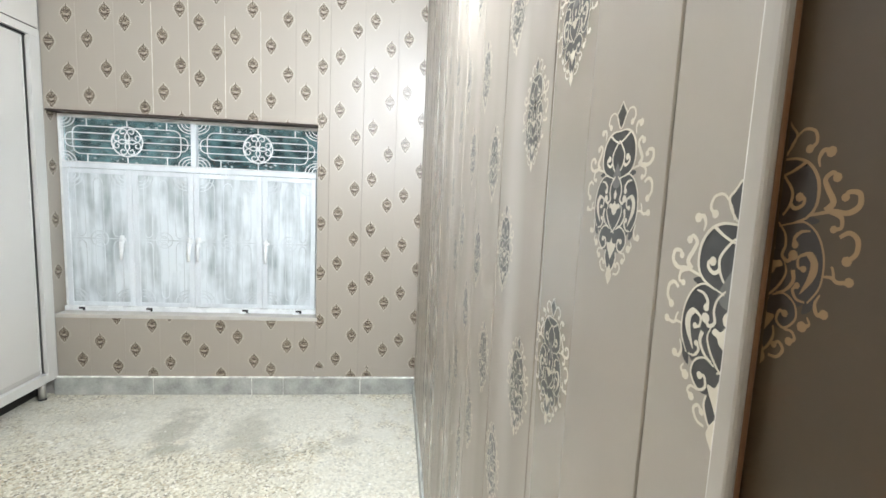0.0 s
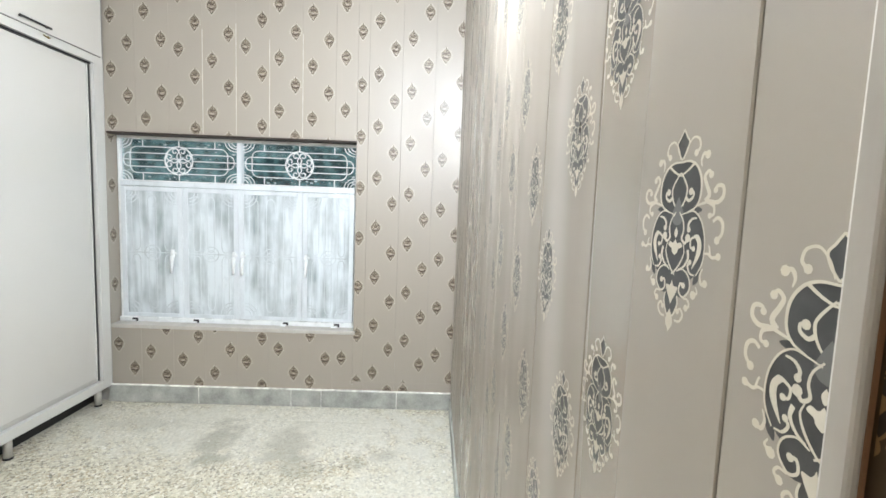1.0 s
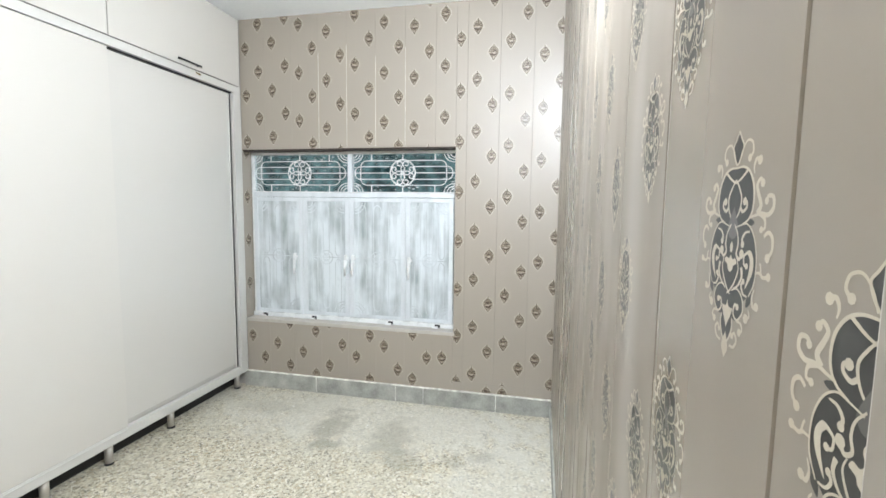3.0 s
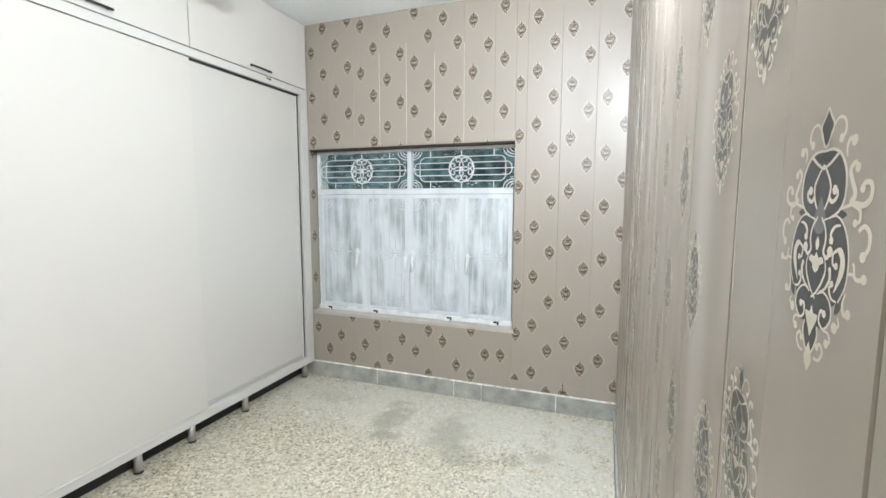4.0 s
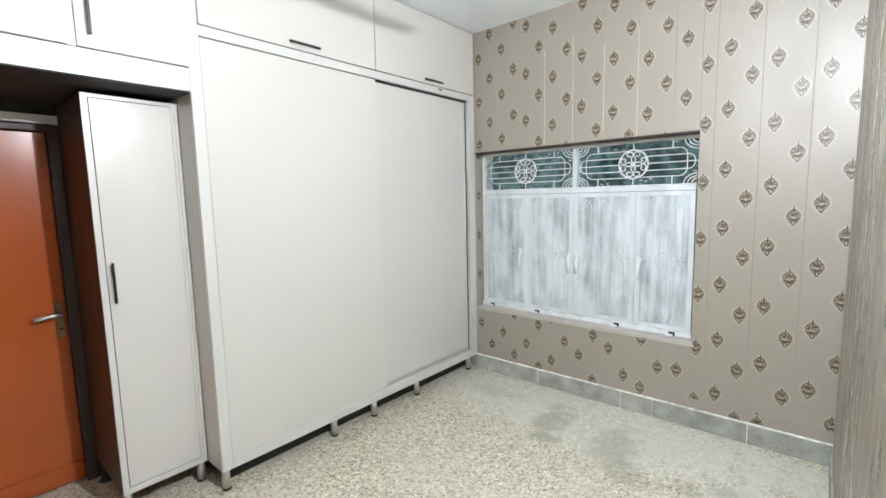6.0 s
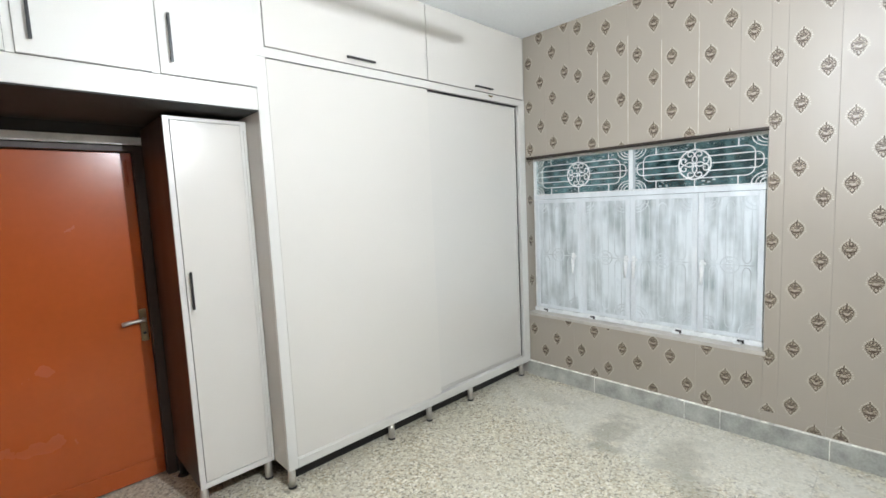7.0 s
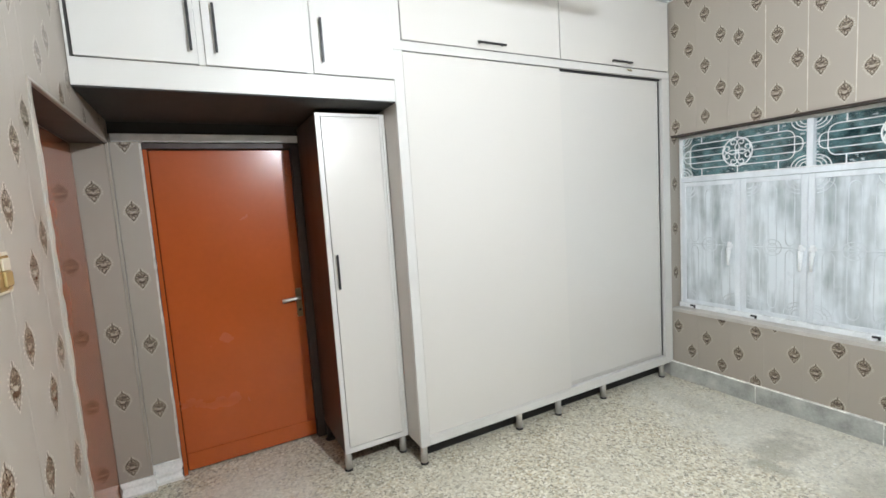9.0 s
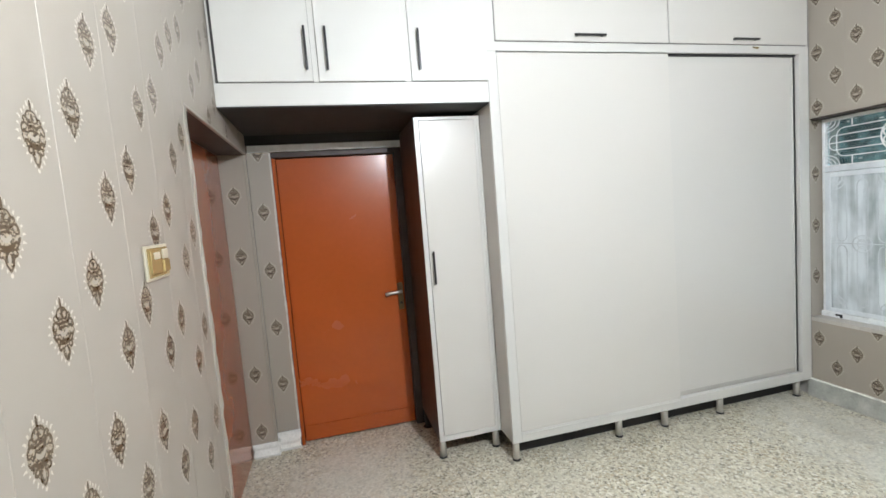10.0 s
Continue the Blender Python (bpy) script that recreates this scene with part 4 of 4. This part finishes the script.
casement(x0 + 0.021, 0.490, 0.418)
casement(0.492, 0.913, 0.885)
casement(0.915, 1.400, 0.950)
casement(1.402, x1 - 0.021, 1.435)
M_DUSK = emitter("dusk_garden", (0.06, 0.13, 0.14, 1), 0.95)
M_DUSK.node_tree.nodes["Principled BSDF"].inputs["Base Color"].default_value = (0.02, 0.03, 0.03, 1)
nt = M_DUSK.node_tree
nz = nt.nodes.new("ShaderNodeTexNoise")
nz.inputs["Scale"].default_value = 14
nz.inputs["Detail"].default_value = 6
rp = nt.nodes.new("ShaderNodeValToRGB")
rp.color_ramp.elements[0].position, rp.color_ramp.elements[0].color = 0.40, (0.010, 0.030, 0.034, 1)
rp.color_ramp.elements[1].position, rp.color_ramp.elements[1].color = 0.72, (0.16, 0.26, 0.27, 1)
tc = nt.nodes.new("ShaderNodeTexCoord")
nt.links.new(tc.outputs["Object"], nz.inputs["Vector"])
nt.links.new(nz.outputs["Fac"], rp.inputs[0])
nt.links.new(rp.outputs[0], nt.nodes["Principled BSDF"].inputs["Emission Color"])
structure("backdrop", box(-1.0, 3.0, 0.75, 0.80, 0, 3.2), M_DUSK, "dark leafy dusk outside the window", "backdrop")

# ---- sliding wardrobe ----
WY0, WY1 = -2.402, -0.002
wardrobe = thing("sliding_wardrobe", "tall grey-white two-door sliding wardrobe on short steel legs", "wardrobe")
part("side_panel", box(-0.60, -0.020, WY0, WY0 + 0.018, 0.125, 2.478, 0.001), M_LAM, wardrobe)
part("side_panel", box(-0.60, -0.020, WY1 - 0.018, WY1, 0.125, 2.478, 0.001), M_LAM, wardrobe)
part("back_panel", box(-0.60, -0.59, WY0 + 0.018, WY1 - 0.018, 0.125, 2.478), M_WOOD, wardrobe)
part("floor_panel", box(-0.59, -0.07, WY0 + 0.018, WY1 - 0.018, 0.125, 0.145), M_WOOD, wardrobe)
part("stile", box(-0.020, 0.0, WY0, -2.343, 0.125, 2.478, 0.0015, 2), M_FRAME, wardrobe)
part("stile", box(-0.030, 0.0, -0.088, WY1, 0.125, 2.478, 0.0015, 2), M_FRAME, wardrobe)
part("bottom_rail", box(-0.070, 0.0, -2.342, -0.089, 0.125, 0.188, 0.0015, 2), M_FRAME, wardrobe)
part("top_rail", box(-0.070, 0.0, WY0, WY1, 2.4785, 2.526, 0.0015, 2), M_FRAME, wardrobe)
part("sliding_door", box(-0.022, -0.004, -2.3405, -1.165, 0.1886, 2.4725, 0.0015, 2), M_LAM, wardrobe, "grey-white laminate sliding door")
part("sliding_door", box(-0.052, -0.034, -1.21, -0.118, 0.1930, 2.4655, 0.0015, 2), M_LAM2, wardrobe, "grey-white laminate sliding door, set back")
part("top_track", box(-0.060, -0.020, -2.340, -0.09, 2.4685, 2.478), M_BLACK, wardrobe, "dark top track")
# grey strip carries the soft shade at the foot of the set-back door
part("bottom_channel", box(-0.034, -0.031, -1.163, -0.118, 0.189, 0.220, 0.001), M_SHADE_STRIP, wardrobe, "grey lower edge of the set-back door with its shade in the colour")
# dark sheet added behind the legs as the shade under the wardrobe
part("toe_board", box(-0.135, -0.120, WY0 + 0.06, WY1 - 0.02, 0.0, 0.125, 0.001), M_SOFFIT, wardrobe, "dark board standing in for the shade under the wardrobe")
part("guide_strip", box(-0.001, 0.006, -2.335, -1.17, 0.172, 0.180, 0.002), M_FRAME, wardrobe)
part("edge_profile", box(-0.052, -0.030, -0.117, -0.104, 0.193, 2.4655, 0.003, 2), M_FRAME, wardrobe, "pale edge profile")
part("gap_lining", box(-0.056, -0.034, -0.103, -0.089, 0.19, 2.46), M_GAP, wardrobe)
for y in (-2.372, -1.631, -1.271, -0.806, -0.10):
    leg = part("leg", add_cyl(bmesh.new(), (-0.04, y, 0.012), (-0.04, y, 0.125), 0.022), M_STEEL, wardrobe, "", True)
    part("foot", add_cyl(bmesh.new(), (-0.04, y, 0.0), (-0.04, y, 0.012), 0.025, 0.023), M_RUBBER, leg, "black foot", True)
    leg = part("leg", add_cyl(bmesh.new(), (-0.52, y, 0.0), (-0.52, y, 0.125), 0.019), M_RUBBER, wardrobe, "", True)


def pull(thing_part, a, b, x):
    """A flat black bar handle from a to b (y, z), standing off the face at x."""
    (ya, za), (yb, zb) = a, b
    bm = bmesh.new()
    upright = abs(za - zb) > abs(ya - yb)
    t = 0.006
    if upright:
        add_box(bm, x + 0.018, x + 0.028, ya - t, ya + t, zb, za, 0.002, 2)
        for z in (zb + 0.02, za - 0.02):
            add_box(bm, x - 0.001, x + 0.020, ya - 0.004, ya + 0.004, z - 0.005, z + 0.005)
    else:
        add_box(bm, x + 0.018, x + 0.028, ya, yb, za - t, za + t, 0.002, 2)
        for y in (ya + 0.02, yb - 0.02):
            add_box(bm, x - 0.001, x + 0.020, y - 0.005, y + 0.005, za - 0.004, za + 0.004)
    part("handle", bm, M_BLACK, thing_part, "black bar handle")


# ---- cupboards above the wardrobe and above the door ----
loft = thing("loft_cupboard", "grey-white two-door cupboard fitted between wardrobe and ceiling", "cupboard")
part("carcass", box(-0.60, -0.004, WY0, WY1, 2.5265, CEIL - 0.001, 0.001), M_FRAME, loft)
part("face_gap", box(-0.004, -0.002, -2.3445, WY1 - 0.019, 2.5325, CEIL - 0.010), M_GAP, loft)
d = part("loft_door", box(-0.002, 0.010, -2.343, -1.1695, 2.5345, CEIL - 0.012, 0.0015, 2), M_LAM, loft)
pull(d, (-1.845, 2.568), (-1.632, 2.568), 0.008)
d = part("loft_door", box(-0.002, 0.010, -1.1615, -0.022, 2.5345, CEIL - 0.012, 0.0015, 2), M_LAM, loft)
pull(d, (-0.675, 2.562), (-0.462, 2.562), 0.008)
bm = bmesh.new()
add_tube(bm, [(0.002, -0.488, 2.519), (0.016, -0.486, 2.509), (0.020, -0.472, 2.503), (0.016, -0.458, 2.509), (0.002, -0.456, 2.519)], 0.004, 7)
part("brass_loop", bm, M_GOLD, loft, "small brass pull loop", True)

over = thing("overhead_cupboard", "white three-door cupboard over the orange door", "cupboard")
part("carcass", box(W_X + 0.002, -0.004, S_Y + 0.002, WY0 - 0.001, 2.20, CEIL - 0.001, 0.001), M_FRAME, over)
part("face_rail", box(-0.004, 0.0, S_Y + 0.002, WY0 - 0.001, 2.192, 2.306, 0.001), M_FRAME, over)
part("face_gap", box(-0.004, -0.002, S_Y + 0.012, WY0 - 0.003, 2.308, CEIL - 0.008), M_GAP, over)
# near-black sheet puts the shade below the cupboard into its colour
part("underside", box(W_X + 0.003, -0.006, S_Y + 0.003, WY0 - 0.002, 2.186, 2.199), M_SOFFIT, over, "dark underside board with the shade put into its colour")
for ya, yb, hy in ((-3.828, -3.372, -3.396), (-3.340, -2.884, -3.292), (-2.848, -2.405, -2.802)):
    d = part("loft_door", box(-0.002, 0.014, ya, yb, 2.310, CEIL - 0.012, 0.0015, 2), M_FRAME, over)
    pull(d, (hy, 2.582), (hy, 2.362), 0.012)
part("divider", box(-0.002, 0.002, -3.3705, -3.3415, 2.308, CEIL - 0.01), M_FRAME, over)
part("divider", box(-0.002, 0.002, -2.8825, -2.8495, 2.308, CEIL - 0.01), M_FRAME, over)

# ---- slim cupboard beside the orange door ----
slim = thing("slim_cupboard", "narrow tall grey-white cupboard with walnut sides on steel legs", "cupboard")
SX = -0.20
part("side_panel", box(W_X + 0.01, SX - 0.014, -2.818, -2.800, 0.125, 2.16, 0.001), M_WOOD, slim, "dark walnut side")
part("side_panel", box(W_X + 0.01, SX - 0.014, -2.428, -2.4025, 0.125, 2.16, 0.001), M_LAM, slim)
part("top_panel", box(W_X + 0.01, SX - 0.014, -2.80, -2.428, 2.142, 2.16), M_WOOD, slim)
part("base_panel", box(W_X + 0.01, SX - 0.014, -2.80, -2.428, 0.125, 0.145), M_WOOD, slim)
part("back_panel", box(W_X + 0.012, W_X + 0.02, -2.80, -2.428, 0.145, 2.142), M_WOOD, slim)
bm = box(SX - 0.014, SX, -2.818, -2.790, 0.125, 2.16, 0.001)
add_box(bm, SX - 0.014, SX, -2.438, -2.4025, 0.125, 2.16, 0.001)
add_box(bm, SX - 0.014, SX, -2.79, -2.438, 0.125, 0.158, 0.001)
add_box(bm, SX - 0.014, SX, -2.79, -2.438, 2.140, 2.16, 0.001)
part("face_frame", bm, M_FRAME, slim, "white edging")
part("gap_lining", box(SX - 0.016, SX - 0.012, -2.79, -2.438, 0.158, 2.14), M_GAP, slim)
d = part("door", box(SX - 0.010, SX + 0.003, -2.787, -2.440, 0.163, 2.137, 0.0015, 2), M_LAM, slim)
pull(d, (-2.766, 1.346), (-2.766, 1.142), SX + 0.002)
part("edge_profile", box(SX + 0.0002, SX + 0.008, -2.4235, -2.4095, 0.13, 2.11, 0.003, 2), M_FRAME, slim, "pale edge profile")
for x, y in ((-0.245, -2.795), (-0.245, -2.43), (-0.52, -2.70), (-0.50, -2.58), (-0.70, -2.795), (-0.70, -2.43)):
    leg = part("leg", add_cyl(bmesh.new(), (x, y, 0.012), (x, y, 0.125), 0.022), M_STEEL if x > -0.3 else M_RUBBER, slim, "", True)
    part("foot", add_cyl(bmesh.new(), (x, y, 0.0), (x, y, 0.012), 0.025 if x > -0.3 else 0.036, 0.023), M_RUBBER, leg, "black foot", True)

# ---- switch plate ----
switch = thing("switch_plate", "ivory and gold electric switch plate on the panelled wall", "light switch")
sy = S_Y + 0.001
part("back_plate", box(0.965, 1.135, sy, sy + 0.008, 1.458, 1.555, 0.003, 2), M_PLASTIC, switch)
part("trim", box(0.975, 1.125, sy + 0.008, sy + 0.011, 1.466, 1.547, 0.002), M_GOLD, switch, "pale gold trim")
part("rocker", box(0.985, 1.030, sy + 0.011, sy + 0.018, 1.475, 1.510, 0.003, 2), M_GOLD, switch)
part("rocker", box(0.985, 1.030, sy + 0.011, sy + 0.016, 1.513, 1.541, 0.003, 2), M_PLASTIC, switch)
part("socket", box(1.040, 1.118, sy + 0.011, sy + 0.015, 1.475, 1.541, 0.003, 2), M_GOLD, switch)
part("rocker", box(1.060, 1.100, sy + 0.015, sy + 0.020, 1.515, 1.535, 0.002), M_PLASTIC, switch)

# ---- bulb lamp that lights the room, high on the east wall ----
lamp = thing("bulb_lamp", "white globe bulb in a holder fixed high on the wall", "lamp")
LX, LY, LZ = E_X - 0.072, -2.35, 2.56
bm = add_cyl(bmesh.new(), (E_X - 0.001, LY, LZ), (E_X - 0.014, LY, LZ), 0.05, 0.045)
part("rose", bm, M_WHITE, lamp, "", True)
part("holder", add_cyl(bmesh.new(), (E_X - 0.014, LY, LZ), (LX + 0.024, LY, LZ), 0.018, 0.020), M_WHITE, lamp, "", True)
bm = bmesh.new()
bmesh.ops.create_uvsphere(bm, u_segments=24, v_segments=14, radius=0.030, matrix=Matrix.Translation((LX, LY, LZ)))
part("bulb", bm, emitter("lit_bulb", LAMP_COLOR, LAMP_STRENGTH), lamp, "glowing frosted globe", True)

# ---- ceiling fan in the middle of the room, its blade shades the loft doors ----
fan = thing("ceiling_fan", "white three-blade ceiling fan hanging at rest on a short rod", "ceiling fan")
FX, FY, FZ = 1.50, -2.43, 2.692
part("canopy", add_cyl(bmesh.new(), (FX, FY, CEIL - 0.05), (FX, FY, CEIL - 0.001), 0.035, 0.06, 24), M_WHITE, fan, "", True)
part("rod", add_cyl(bmesh.new(), (FX, FY, FZ + 0.04), (FX, FY, CEIL - 0.05), 0.012, seg=12), M_WHITE, fan, "", True)
bm = add_cyl(bmesh.new(), (FX, FY, FZ - 0.020), (FX, FY, FZ + 0.02), 0.075, 0.085, 32)
add_cyl(bm, (FX, FY, FZ + 0.02), (FX, FY, FZ + 0.045), 0.085, 0.04, 32)
add_cyl(bm, (FX, FY, FZ - 0.032), (FX, FY, FZ - 0.020), 0.05, 0.075, 32)
part("motor_housing", bm, M_WHITE, fan, "", True)
for turn in (91.0, 211.0, 331.0):
    spin = Matrix.Translation((FX, FY, FZ)) @ Matrix.Rotation(radians(turn), 4, "Z") @ Matrix.Rotation(radians(-5), 4, "X")
    bm = bmesh.new()
    rows = []
    for r, half in ((0.17, 0.050), (0.24, 0.066), (0.42, 0.068), (0.62, 0.062), (0.70, 0.050), (0.72, 0.030)):
        rows.append([bm.verts.new((r, q * half, 0.003 * k + 0.006 * (1 - q * q))) for k, q in ((1, -1), (1, 0), (1, 1), (-1, 1), (-1, 0), (-1, -1))])
    for p, q in zip(rows, rows[1:]):
        for k in range(6):
            bm.faces.new((p[k], p[(k + 1) % 6], q[(k + 1) % 6], q[k]))
    bm.faces.new(rows[0])
    bm.faces.new(rows[-1][::-1])
    bm.transform(spin)
    blade = part("blade", bm, M_WHITE, fan)
    bm = box(0.09, 0.22, -0.016, 0.016, 0.004, 0.010, 0.002)
    bm.transform(spin)
    part("blade_bracket", bm, M_WHITE, blade)

# ---- floor slabs ----
for xa, xb in zip(XS, XS[1:]):
    for ya, yb in zip(YS, YS[1:]):
        part("floor_slab", box(xa + 0.0009, xb - 0.0009, ya + 0.0009, yb - 0.0009, -0.02, 0.0, 0.0005), M_FLOOR, floor)
